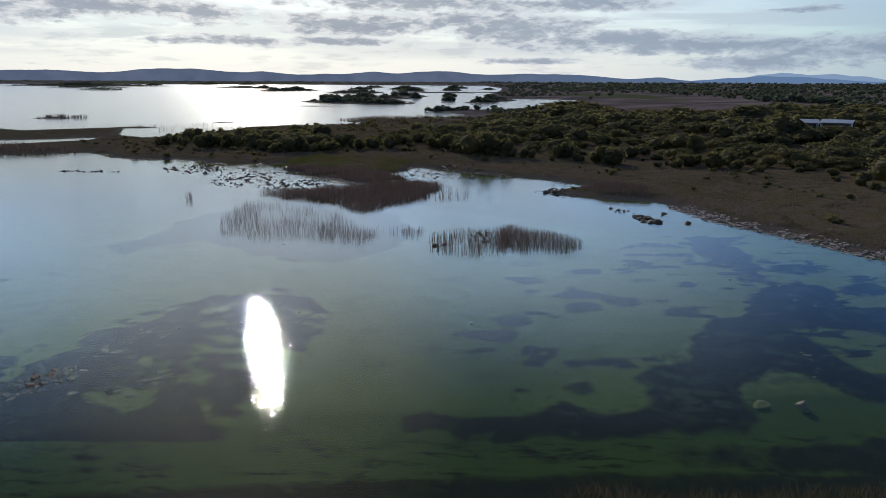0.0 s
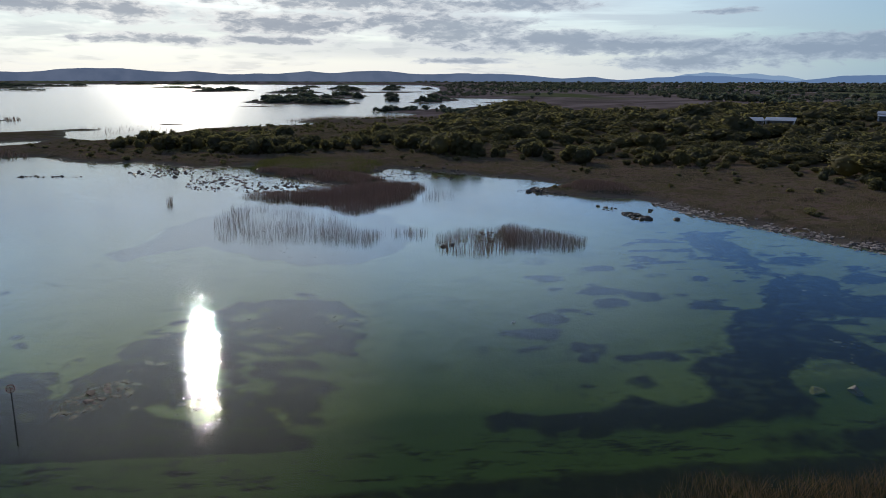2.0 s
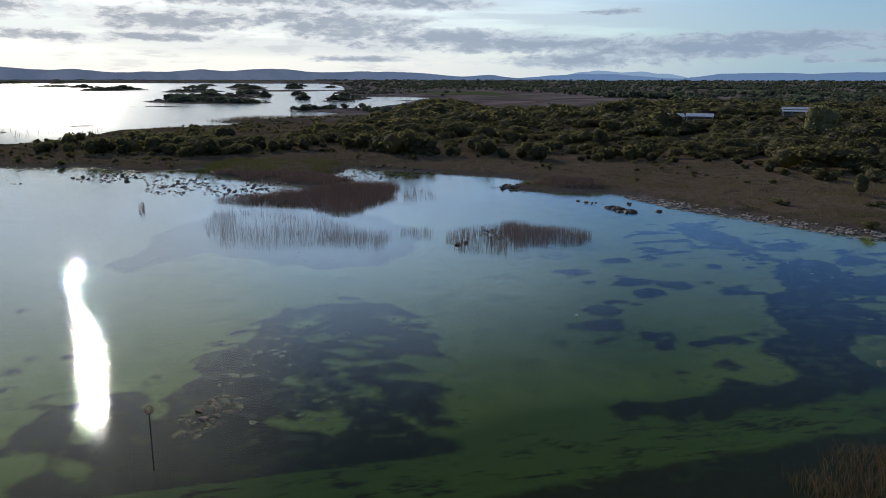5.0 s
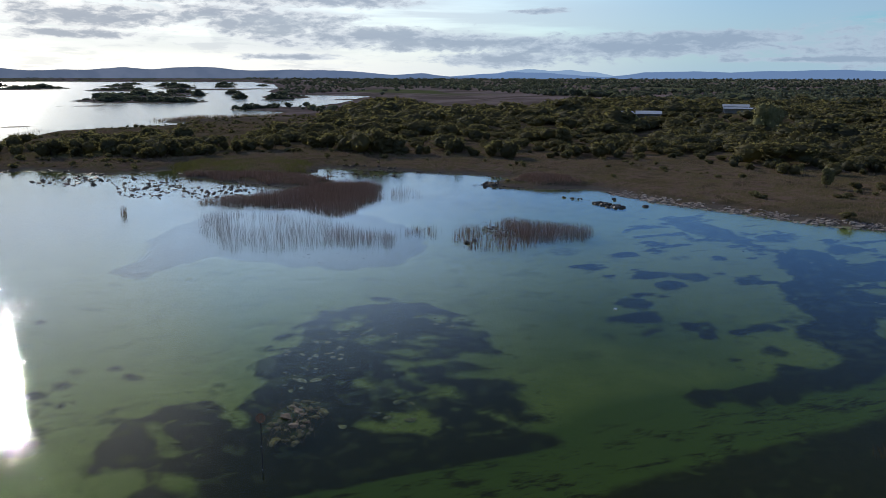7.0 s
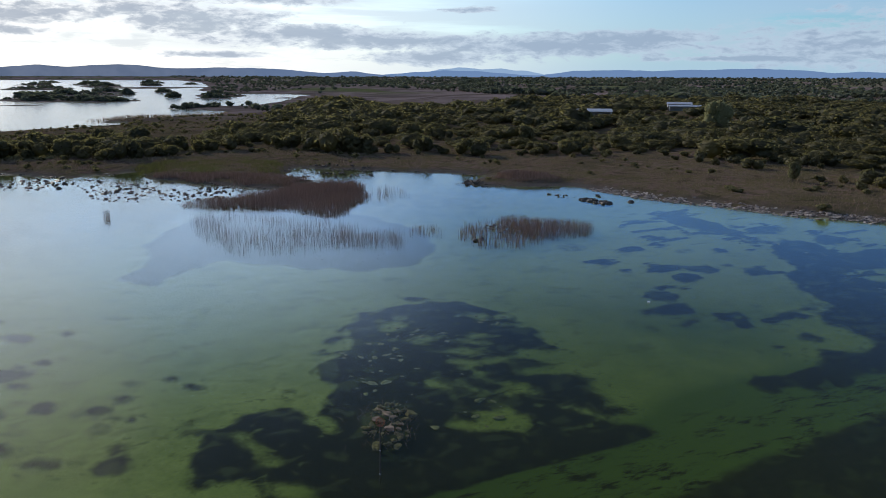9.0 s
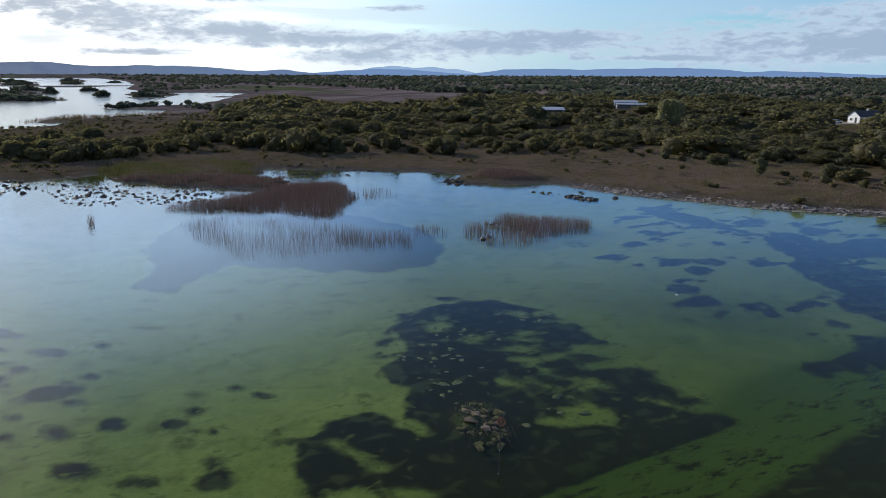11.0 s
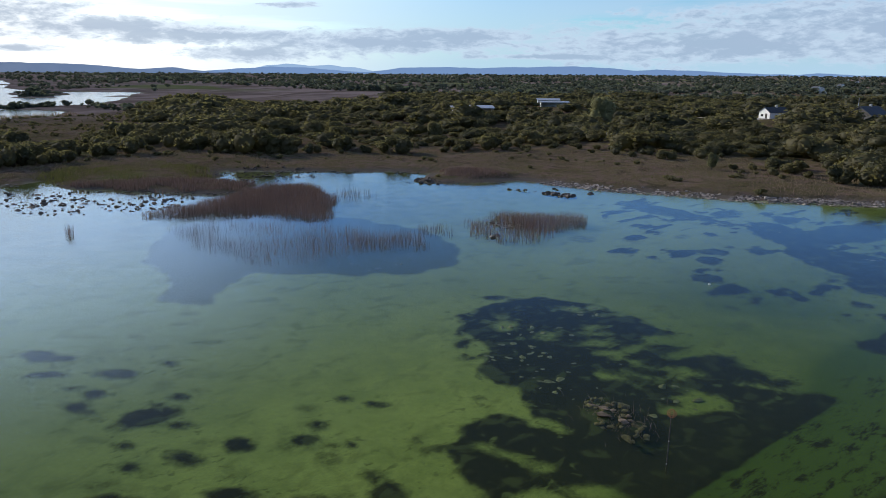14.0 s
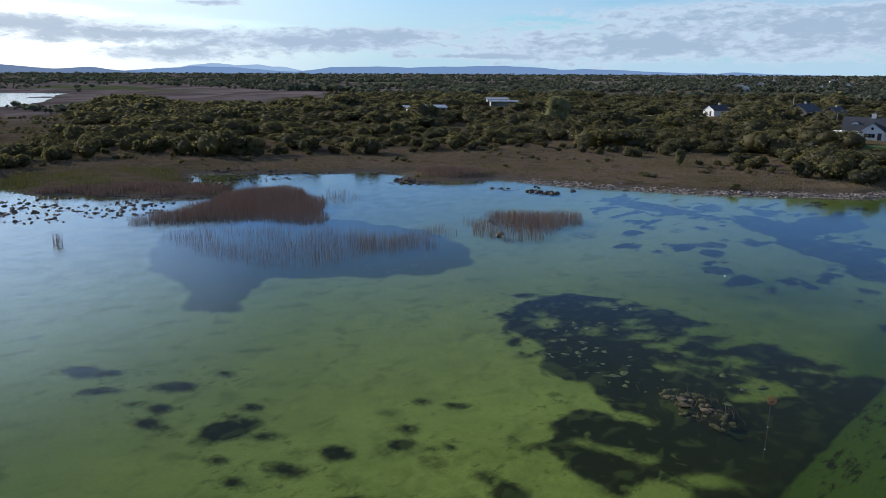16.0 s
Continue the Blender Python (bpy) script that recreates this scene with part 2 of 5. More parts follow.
def ground_height(x, y, d=None):
    d = land_distance(x, y) if d is None else d
    r = np.hypot(x, y)
    e = np.maximum(d, 0)
    land = 0.05 + 0.75 * (1 - np.exp(-e / 4)) + 0.020 * np.minimum(e, 180) + 0.0022 * np.maximum(r - 500, 0) * step(e, 0, 300)
    land = land + (fbm(x, y, 14, 4, 5) - 0.5) * 0.7 * step(e, 1, 12) * step(r, 380, 250)
    land = land + 0.38 * step(e, 3.0, 3.9) * step(x, 24, 36) * step(y, 170, 150)
    for cx, cy, rad, high in KNOLLS:
        land = land + high * step(np.hypot(x - cx, y - cy), rad, rad * 0.35)
    w = np.maximum(-d, 0)
    bed = -0.02 - 0.55 * (1 - np.exp(-w / 7)) - 0.12 * step(w, 10, 40) + (fbm(x, y, 7, 3, 9) - 0.5) * 0.16 * step(w, 1, 6)
    # the marker shoal rises close under the surface
    bed = bed + 0.50 * step(np.hypot((x + 29.9) / 3.0, (y - 47.7) / 4.4), 1.0, 0.25)
    return np.where(d > 0, land, bed)


# ---------------------------------------------------------------- meshes
def fill_mesh(name, verts, faces, material, attrs=None, smooth=False):
    """A mesh from arrays: verts n x 3, faces m x 3 or m x 4."""
    me = bpy.data.meshes.new(name)
    verts, faces = np.asarray(verts, np.float32), np.asarray(faces, np.int32)
    k = faces.shape[1]
    me.vertices.add(len(verts)), me.loops.add(faces.size), me.polygons.add(len(faces))
    me.vertices.foreach_set("co", verts.ravel())
    me.loops.foreach_set("vertex_index", faces.ravel())
    me.polygons.foreach_set("loop_start", np.arange(0, faces.size, k, dtype=np.int32))
    me.polygons.foreach_set("use_smooth", np.full(len(faces), smooth))
    for key, values in (attrs or {}).items():
        a = me.attributes.new(key, "FLOAT", "POINT")
        a.data.foreach_set("value", np.asarray(values, np.float32).ravel())
    if material:
        me.materials.append(material)
    me.update(calc_edges=True)
    return me


def part(name, bm, material, parent, label=""):
    """Links a bmesh as one mesh object under a thing or a part."""
    me = bpy.data.meshes.new(name)
    bm.to_mesh(me), bm.free()
    me.materials.append(material)
    ob = new(name, me)
    ob.parent = parent
    return tagged(ob, label)


def box(bm, x0, x1, y0, y1, z0, z1, bevel=0.0):
    v = [bm.verts.new(p) for p in ((x0, y0, z0), (x1, y0, z0), (x1, y1, z0), (x0, y1, z0),
                                   (x0, y0, z1), (x1, y0, z1), (x1, y1, z1), (x0, y1, z1))]
    fs = [bm.faces.new([v[i] for i in q]) for q in ((3, 2, 1, 0), (4, 5, 6, 7), (0, 1, 5, 4), (1, 2, 6, 5), (2, 3, 7, 6), (3, 0, 4, 7))]
    if bevel:
        bmesh.ops.bevel(bm, geom=list({e for f in fs for e in f.edges}), offset=bevel, segments=1, affect="EDGES")
    return bm


# ---------------------------------------------------------------- materials
def material(name):
    m = bpy.data.materials.new(name)
    m.use_nodes = True
    return m, Nodes(m.node_tree)


def finish(n, surface):
    out = n.add("ShaderNodeOutputMaterial")
    n.link(surface, out.inputs[0])


def principled(n, color, rough=0.8, normal=None, metal=0.0, spec=0.3):
    b = n.add("ShaderNodeBsdfPrincipled")
    n.put(b.inputs["Base Color"], color), n.put(b.inputs["Roughness"], rough)
    b.inputs["Metallic"].default_value, b.inputs["Specular IOR Level"].default_value = metal, spec
    if normal:
        n.link(normal, b.inputs["Normal"])
    return b.outputs[0]


def ground_material():
    m, n = material("ground")
    p = n.place()
    split = n.add("ShaderNodeSeparateXYZ")
    n.link(p, split.inputs[0])
    north = split.outputs[1]
    fine, mid, big = n.noise(p, 2.2, 6, 0.65), n.noise(p, 0.35, 5, 0.6), n.noise(p, 0.05, 4, 0.5)
    field, green, shore, wet = n.attr("weed"), n.attr("green"), n.attr("shore"), n.attr("wet")
    ragged = n.math("SUBTRACT", n.noise(p, 1.15, 8, 0.66), 0.5)
    loose = n.math("SUBTRACT", n.noise(n.place((1.0, 1.4, 1.0)), 0.28, 3, 0.5, 0.4), 0.5)
    spread_out = n.math("ADD", n.math("MULTIPLY", ragged, 1.4), n.math("MULTIPLY", loose, 1.0))
    weed = n.ramp(n.math("ADD", field, spread_out), -0.50, 0.48)
    # gaps and thin growth inside the beds
    gap = n.noise(n.place((0.9, 1.15, 1.0)), 0.6, 4, 0.5, 0.5)
    weed = n.math("MULTIPLY", weed, n.math("SUBTRACT", 1.0, n.math("MULTIPLY", n.ramp(gap, 0.60, 0.70), n.math("MULTIPLY", n.ramp(field, 2.2, 0.6), 0.45))))
    weed = n.math("MULTIPLY", weed, n.math("SUBTRACT", 1.0, n.math("MULTIPLY", n.ramp(gap, 0.48, 0.36), 0.16)))
    # drifts of torn weed lie in streaks along the near drop
    streak = n.noise(n.place((0.42, 1.25, 1.0)), 1.0, 9, 0.70, 0.25)
    weed = n.math("MAXIMUM", weed, n.math("MULTIPLY", n.attr("drift"), n.ramp(streak, 0.50, 0.64)))
    weed = n.math("MAXIMUM", weed, n.attr("mud"))
    # loose tufts round the beds
    tuft = n.math("MULTIPLY", n.ramp(n.noise(n.place((0.8, 1.0, 1.0)), 1.3, 5, 0.6, 0.3), 0.575, 0.64), n.ramp(field, -2.6, -0.3))
    weed = n.math("MAXIMUM", weed, n.math("MULTIPLY", tuft, 0.45))
    # thin growth between the beds
    smear = n.math("MULTIPLY", n.ramp(n.noise(n.place((0.7, 1.0, 1.0)), 0.5, 6, 0.6, 0.5), 0.50, 0.72), 0.30)
    smear = n.math("MAXIMUM", smear, n.math("MULTIPLY", n.attr("thin"), n.ramp(n.math("ADD", ragged, 0.5), 0.30, 0.62)))
    weed = n.math("MAXIMUM", weed, n.math("MULTIPLY", smear, n.ramp(north, 44, 52)))
    # land
    sedge = n.mix(n.ramp(mid, 0.35, 0.65), (0.175, 0.120, 0.098), (0.135, 0.112, 0.058))
    sedge = n.mix(n.ramp(fine, 0.45, 0.75), sedge, (0.225, 0.165, 0.125))
    # shade among the tussocks, painted as dark patches
    sedge = n.mix(n.math("MULTIPLY", n.ramp(n.noise(p, 0.9, 5, 0.7), 0.52, 0.66), 0.7), sedge, (0.042, 0.034, 0.020))
    sedge = n.mix(n.math("MULTIPLY", n.ramp(big, 0.5, 0.7), 0.5), sedge, (0.045, 0.050, 0.018))
    clump = n.noise(p, 0.16, 6, 0.62, 0.6)
    sedge = n.mix(n.math("MULTIPLY", n.ramp(clump, 0.50, 0.60), 0.75), sedge, (0.122, 0.102, 0.050))
    sedge = n.mix(n.math("MULTIPLY", n.ramp(clump, 0.46, 0.36), 0.65), sedge, (0.060, 0.050, 0.030))
    # purple-brown far moor, its colours lightened to stand for haze
    moor = n.noise(n.place((0.8, 1.0, 1.0)), 0.022, 5, 0.6, 0.6)
    moor = n.mix(n.ramp(moor, 0.40, 0.60), (0.150, 0.115, 0.105), (0.300, 0.232, 0.215))
    sedge = n.mix(n.math("MULTIPLY", n.ramp(north, 330, 450), 0.85), sedge, moor)
    field = n.mix(mid, (0.09, 0.13, 0.03), (0.14, 0.17, 0.05))
    land = n.mix(green, sedge, field)
    stone = n.mix(fine, (0.06, 0.05, 0.042), (0.20, 0.17, 0.145))
    land = n.mix(shore, land, stone)
    # lake bed
    sand = n.mix(n.ramp(mid, 0.3, 0.7), (0.315, 0.360, 0.150), (0.400, 0.440, 0.190))
    sand = n.mix(n.math("MULTIPLY", n.ramp(fine, 0.4, 0.7), 0.22), sand, (0.17, 0.21, 0.085))
    grit = n.noise(n.place((0.7, 1.3, 1.0)), 4.5, 6, 0.75, 0.3)
    sand = n.mix(n.math("MULTIPLY", n.ramp(grit, 0.48, 0.66), 0.22), sand, (0.15, 0.19, 0.075))
    sand = n.mix(n.math("MULTIPLY", n.ramp(grit, 0.46, 0.34), 0.15), sand, (0.52, 0.55, 0.30))
    plant = n.mix(fine, (0.022, 0.024, 0.016), (0.050, 0.050, 0.030))
    # dimming by deeper water painted as darker, greener sand
    sand = n.mix(n.attr("algae"), sand, (0.072, 0.110, 0.031))
    sand = n.mix(n.math("MULTIPLY", n.ramp(north, 50, 82), 0.6), sand, (0.34, 0.37, 0.25))
    mud = n.mix(n.ramp(mid, 0.35, 0.65), (0.13, 0.125, 0.085), (0.23, 0.215, 0.160))
    sand = n.mix(n.math("MULTIPLY", n.ramp(north, 92, 132), 0.85), sand, mud)
    bed = n.mix(weed, sand, plant)
    col = n.mix(wet, land, bed)
    hgt = n.math("ADD", fine, n.math("MULTIPLY", mid, 2.0))
    dif = n.add("ShaderNodeBsdfDiffuse")
    dif.inputs["Roughness"].default_value = 0.6
    n.link(col, dif.inputs[0]), n.link(n.bump(hgt, 0.6, 0.12), dif.inputs["Normal"])
    finish(n, dif.outputs[0])
    return m


def water_material():
    m, n = material("water")
    p = n.place()
    # wind ripples at two sizes, and patches of calm
    calm = n.ramp(n.noise(p, 0.025, 3, 0.5), 0.35, 0.65)
    turn = n.add("ShaderNodeVectorRotate")
    turn.rotation_type = "Z_AXIS"
    turn.inputs["Angle"].default_value = radians(-20)
    n.link(p, turn.inputs["Vector"])
    long = n.noise(n.vec("MULTIPLY", turn.outputs[0], (1.0, 2.6, 1.0)), 1.7, 2, 0.5)
    short = n.noise(n.vec("MULTIPLY", p, (0.85, 1.2, 1.0)), 12.0, 1, 0.5)
    h = n.math("ADD", n.math("MULTIPLY", long, 0.22), n.math("MULTIPLY", short, 0.20))
    # the far lake lies calmer than the open bay
    north = n.add("ShaderNodeSeparateXYZ")
    n.link(p, north.inputs[0])
    still = n.math("SUBTRACT", 1.0, n.math("MULTIPLY", n.ramp(north.outputs[1], 110, 330), 0.75))
    wind = n.math("MULTIPLY", still, n.math("ADD", n.math("MULTIPLY", calm, 0.5), 0.6))
    # small wavelets, each with a tilt of its own: most nearly level, a few steep
    cell = n.add("ShaderNodeTexVoronoi")
    n.link(n.vec("MULTIPLY", turn.outputs[0], (1.0, 1.5, 1.0)), cell.inputs["Vector"])
    cell.inputs["Scale"].default_value = 6.4
    lean = n.vec("SUBTRACT", cell.outputs["Color"], (0.5, 0.5, 0.5))
    steep = n.vec("MULTIPLY", lean, lean)
    lean = n.vec("MULTIPLY", n.vec("MULTIPLY", lean, n.vec("MULTIPLY", steep, steep)), (0.9, 1.7, 0.0))
    back_turn = n.add("ShaderNodeVectorRotate")
    back_turn.rotation_type = "Z_AXIS"
    back_turn.inputs["Angle"].default_value = radians(20)
    n.link(lean, back_turn.inputs["Vector"])
    size = n.add("ShaderNodeVectorMath", operation="SCALE")
    n.link(back_turn.outputs[0], size.inputs[0]), n.link(wind, size.inputs["Scale"])
    nor = n.vec("NORMALIZE", n.vec("ADD", n.bump(n.math("MULTIPLY", h, wind), 1.0, 0.022), size.outputs[0]))
    gloss = n.add("ShaderNodeBsdfGlossy")
    n.link(n.math("ADD", n.math("MULTIPLY", n.ramp(north.outputs[1], 150, 380), 0.130), 0.012), gloss.inputs["Roughness"])
    n.link(nor, gloss.inputs["Normal"])
    clear = n.add("ShaderNodeBsdfTransparent")
    clear.inputs["Color"].default_value = (0.85, 0.93, 0.64, 1)
    face = n.add("ShaderNodeLayerWeight")
    face.inputs["Blend"].default_value = 0.5
    n.link(nor, face.inputs["Normal"])
    fres = n.math("ADD", n.math("MULTIPLY", n.math("POWER", face.outputs["Facing"], 5.0), 0.98), 0.02, clamp=True)
    mix = n.add("ShaderNodeMixShader")
    n.link(fres, mix.inputs[0]), n.link(clear.outputs[0], mix.inputs[1]), n.link(gloss.outputs[0], mix.inputs[2])
    finish(n, mix.outputs[0])
    return m


def leaf_material(name, dark, light, thin=0.35, through_tint=(0.14, 0.17, 0.02), sheen=0.01):
    """Leaves: varied by plant and by leaf, some light shining through."""
    m, n = material(name)
    g = n.add("ShaderNodeNewGeometry")
    isle = g.outputs["Random Per Island"]
    obj = n.add("ShaderNodeObjectInfo").outputs["Random"]
    tone = n.math("FRACT", n.math("ADD", n.attr("tone"), obj))
    col = n.mix(tone, dark, light)
    col = n.mix(n.math("MULTIPLY", isle, 0.3), col, tuple(0.8 * c for c in dark))
    dif, tra = n.add("ShaderNodeBsdfDiffuse"), n.add("ShaderNodeBsdfTranslucent")
    n.link(col, dif.inputs[0])
    n.link(n.mix(0.5, col, through_tint), tra.inputs[0])
    mix = n.add("ShaderNodeMixShader")
    mix.inputs[0].default_value = thin
    n.link(dif.outputs[0], mix.inputs[1]), n.link(tra.outputs[0], mix.inputs[2])
    # waxy sheen of the leaf skin
    wax, skin = n.add("ShaderNodeBsdfGlossy"), n.add("ShaderNodeMixShader")
    wax.inputs["Roughness"].default_value = 0.7
    skin.inputs[0].default_value = sheen
    n.link(mix.outputs[0], skin.inputs[1]), n.link(wax.outputs[0], skin.inputs[2])
    finish(n, skin.outputs[0])
    return m


def plain_material(name, a, b, scale=3.0, rough=0.8, bump=0.0, metal=0.0, spec=0.3, per_object=0.0):
    m, n = material(name)
    p = n.add("ShaderNodeTexCoord").outputs["Object"]
    v = n.math("ADD", n.math("MULTIPLY", n.noise(p, scale, 6, 0.65), 0.7), n.math("MULTIPLY", n.noise(p, scale * 0.2, 3), 0.3))
    col = n.mix(n.ramp(v, 0.3, 0.7), a, b)
    if per_object:
        r = n.add("ShaderNodeObjectInfo").outputs["Random"]
        col = n.mix(n.math("MULTIPLY", r, per_object), col, tuple(c * 0.35 for c in a))
    nor = n.bump(n.noise(p, scale * 2, 6, 0.7), 0.7, bump) if bump else None
    finish(n, principled(n, col, rough, nor, metal, spec))
    return m


def island_material(name, dark, light):
    """Loose stones, each of its own tone."""
    m, n = material(name)
    p = n.place()
    v = n.math("MULTIPLY", n.add("ShaderNodeNewGeometry").outputs["Random Per Island"], n.math("ADD", n.noise(p, 5.0, 5, 0.65), 0.45))
    finish(n, principled(n, n.mix(v, dark, light), 0.85, n.bump(n.noise(p, 9.0, 5, 0.7), 0.6, 0.03)))
    return m


def hazed_hill_material(name, near, far, aside):
    """A plain glowing backdrop of far hills, distance haze painted into its blue."""
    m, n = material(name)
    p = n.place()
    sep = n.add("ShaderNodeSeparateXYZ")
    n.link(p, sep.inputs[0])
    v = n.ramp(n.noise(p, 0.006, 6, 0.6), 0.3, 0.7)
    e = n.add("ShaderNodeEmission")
    # painted haze turns bluer away from the sun
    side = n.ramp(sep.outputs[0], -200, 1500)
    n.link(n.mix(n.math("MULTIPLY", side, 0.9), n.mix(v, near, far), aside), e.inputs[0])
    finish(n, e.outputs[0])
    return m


GROUND, WATER = ground_material(), water_material()
LEAF = leaf_material("leaves", (0.047, 0.052, 0.026), (0.142, 0.122, 0.046), 0.58, (0.27, 0.25, 0.09), 0.028)
PALE_LEAF = leaf_material("pale_leaves", (0.16, 0.158, 0.080), (0.27, 0.262, 0.13), 0.5, (0.26, 0.25, 0.11))
# far leaves: haze put into a greyer, bluer colour and stronger sheen
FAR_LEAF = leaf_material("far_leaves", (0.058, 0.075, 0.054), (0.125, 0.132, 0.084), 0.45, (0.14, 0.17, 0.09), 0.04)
REED = leaf_material("reed_stems", (0.170, 0.115, 0.090), (0.34, 0.240, 0.195), 0.08, (0.20, 0.12, 0.09))
GREEN_REED = leaf_material("green_reed_stems", (0.105, 0.105, 0.042), (0.18, 0.152, 0.066), 0.22)
SEDGE = leaf_material("sedge_blades", (0.265, 0.180, 0.150), (0.21, 0.178, 0.095), 0.22, (0.16, 0.11, 0.06))
BANK_REED = leaf_material("bank_reeds", (0.050, 0.034, 0.020), (0.26, 0.17, 0.085), 0.25, (0.26, 0.16, 0.07))
BARK = plain_material("bark", (0.07, 0.055, 0.04), (0.13, 0.11, 0.09), 4, 0.9, 0.03)
SHORE_STONE = island_material("shore_stone", (0.085, 0.070, 0.062), (0.46, 0.39, 0.35))
SHOAL_STONE = plain_material("shoal_stone", (0.095, 0.072, 0.050), (0.255, 0.195, 0.140), 2.2, 0.85, 0.06, per_object=0.6)
STONE = plain_material("limestone", (0.15, 0.13, 0.115), (0.40, 0.35, 0.31), 2.0, 0.85, 0.06, per_object=0.5)
DARK_STONE = plain_material("wet_stone", (0.05, 0.042, 0.036), (0.13, 0.11, 0.09), 2.5, 0.6, 0.06, per_object=0.4)
PALE_STONE = plain_material("drowned_stone", (0.13, 0.125, 0.085), (0.28, 0.265, 0.19), 2.0, 0.9, 0.05, per_object=0.3)
WHITE = plain_material("white_render", (0.74, 0.74, 0.72), (0.82, 0.82, 0.80), 1.5, 0.8)
SLATE = plain_material("slate", (0.045, 0.05, 0.06), (0.08, 0.085, 0.095), 2.5, 0.55, 0.02)
METAL_ROOF = plain_material("metal_roof", (0.36, 0.38, 0.42), (0.48, 0.50, 0.53), 0.8, 0.45, 0.0, 0.3)
GLASS = plain_material("window_glass", (0.015, 0.018, 0.022), (0.03, 0.035, 0.04), 1.0, 0.08, 0.0, 0.0, 0.6)
RUST = plain_material("rusty_iron", (0.16, 0.06, 0.03), (0.30, 0.12, 0.06), 9, 0.8, 0.004)
DARK_IRON = plain_material("dark_iron", (0.03, 0.028, 0.026), (0.07, 0.06, 0.055), 9, 0.7)
GREY_WALL = plain_material("grey_wall", (0.30, 0.30, 0.30), (0.42, 0.41, 0.40), 1.5, 0.85)
DARK_WALL = plain_material("dark_stone_wall", (0.08, 0.075, 0.07), (0.15, 0.14, 0.13), 1.5, 0.9)
GRAVEL = plain_material("gravel", (0.28, 0.25, 0.22), (0.40, 0.37, 0.33), 3, 0.95, 0.03)
LAWN = plain_material("lawn", (0.07, 0.12, 0.025), (0.11, 0.16, 0.04), 1.2, 0.95, 0.04)
CAR_PAINT = plain_material("white_car_paint", (0.78, 0.78, 0.78), (0.82, 0.82, 0.82), 1.0, 0.25, 0.0, 0.0, 0.5)
RUBBER = plain_material("rubber", (0.015, 0.015, 0.015), (0.03, 0.03, 0.03), 6, 0.8)
PLASTIC = plain_material("white_plastic", (0.75, 0.76, 0.76), (0.82, 0.82, 0.80), 6, 0.4)
HILL = hazed_hill_material("near_hills", (0.092, 0.126, 0.205), (0.125, 0.160, 0.245), (0.110, 0.170, 0.30))
RIDGE = hazed_hill_material("far_ridge", (0.115, 0.18, 0.31), (0.14, 0.205, 0.33), (0.135, 0.225, 0.41))
MOUNTAIN = hazed_hill_material("far_mountains", (0.24, 0.33, 0.49), (0.27, 0.37, 0.53), (0.24, 0.36, 0.55))


# ---------------------------------------------------------------- ground, water, hills
def spread(lo, hi, pitch, end_lo, end_hi, grow):
    """Grid lines: even between lo and hi, then ever wider out to the ends."""
    mid = np.arange(lo, hi + pitch / 2, pitch)
    out = []
    for start, end, sign in ((hi, end_hi, 1), (lo, end_lo, -1)):
        v, s, line = start, pitch, []
        while sign * (end - v) > 0:
            s *= grow
            v += sign * s
            line.append(v)
        line[-1] = end
        out.append(line)
    return np.array(out[1][::-1] + list(mid) + out[0])


# weed on the lake bed: broad beds by outline, smaller patches by ovals (x, y, radii, turn)
ROCK_BED = [(-24.4, 71.5), (-19.7, 71.8), (-13.3, 70.1), (-11.3, 65.6), (-11.1, 60.3), (-12.1, 55.8), (-15.9, 56.7),
            (-19.3, 55), (-21.4, 54.6), (-23.4, 54.6), (-25, 52.9), (-24.1, 51.5), (-24, 50), (-22.7, 49.4), (-23.8, 48),
            (-25.7, 47.3), (-28.7, 46.8), (-33.3, 48.8), (-33.5, 51.3), (-33.1, 53.2), (-31.9, 53.1), (-31.9, 54.8),
            (-31.4, 56.3), (-31.4, 57.9), (-31.4, 60), (-29.3, 61.6), (-30.1, 62.6), (-28.3, 62.8), (-26.5, 66.3),
            (-26.8, 67.7), (-29.5, 65.6), (-27.1, 67.8)]
MARKER_BED = [(-33, 49.1), (-31, 51), (-28, 51), (-27.2, 48.3), (-25.7, 47.2), (-26.4, 46.6), (-25.1, 45.5), (-22.1, 43.8), (-21.8, 43.2), (-18.5, 43),
              (-16.1, 43.2), (-14.6, 41.5), (-14.3, 40.1), (-16, 38.8), (-40, 38.8), (-40, 41.8), (-38.6, 44.6), (-39.7, 45.2), (-40.7, 45.8),
              (-42.1, 46), (-42.7, 47.1), (-42.4, 49), (-42.5, 49.9), (-41.5, 50.3), (-40.8, 51.4), (-41.2, 52.2), (-42.4, 52.6), (-42.3, 53.5),
              (-41.2, 53.2), (-39.9, 52.4), (-38.5, 53.6), (-36.7, 53.2), (-35.1, 53.6), (-34.4, 52.1), (-34.6, 51.1)]
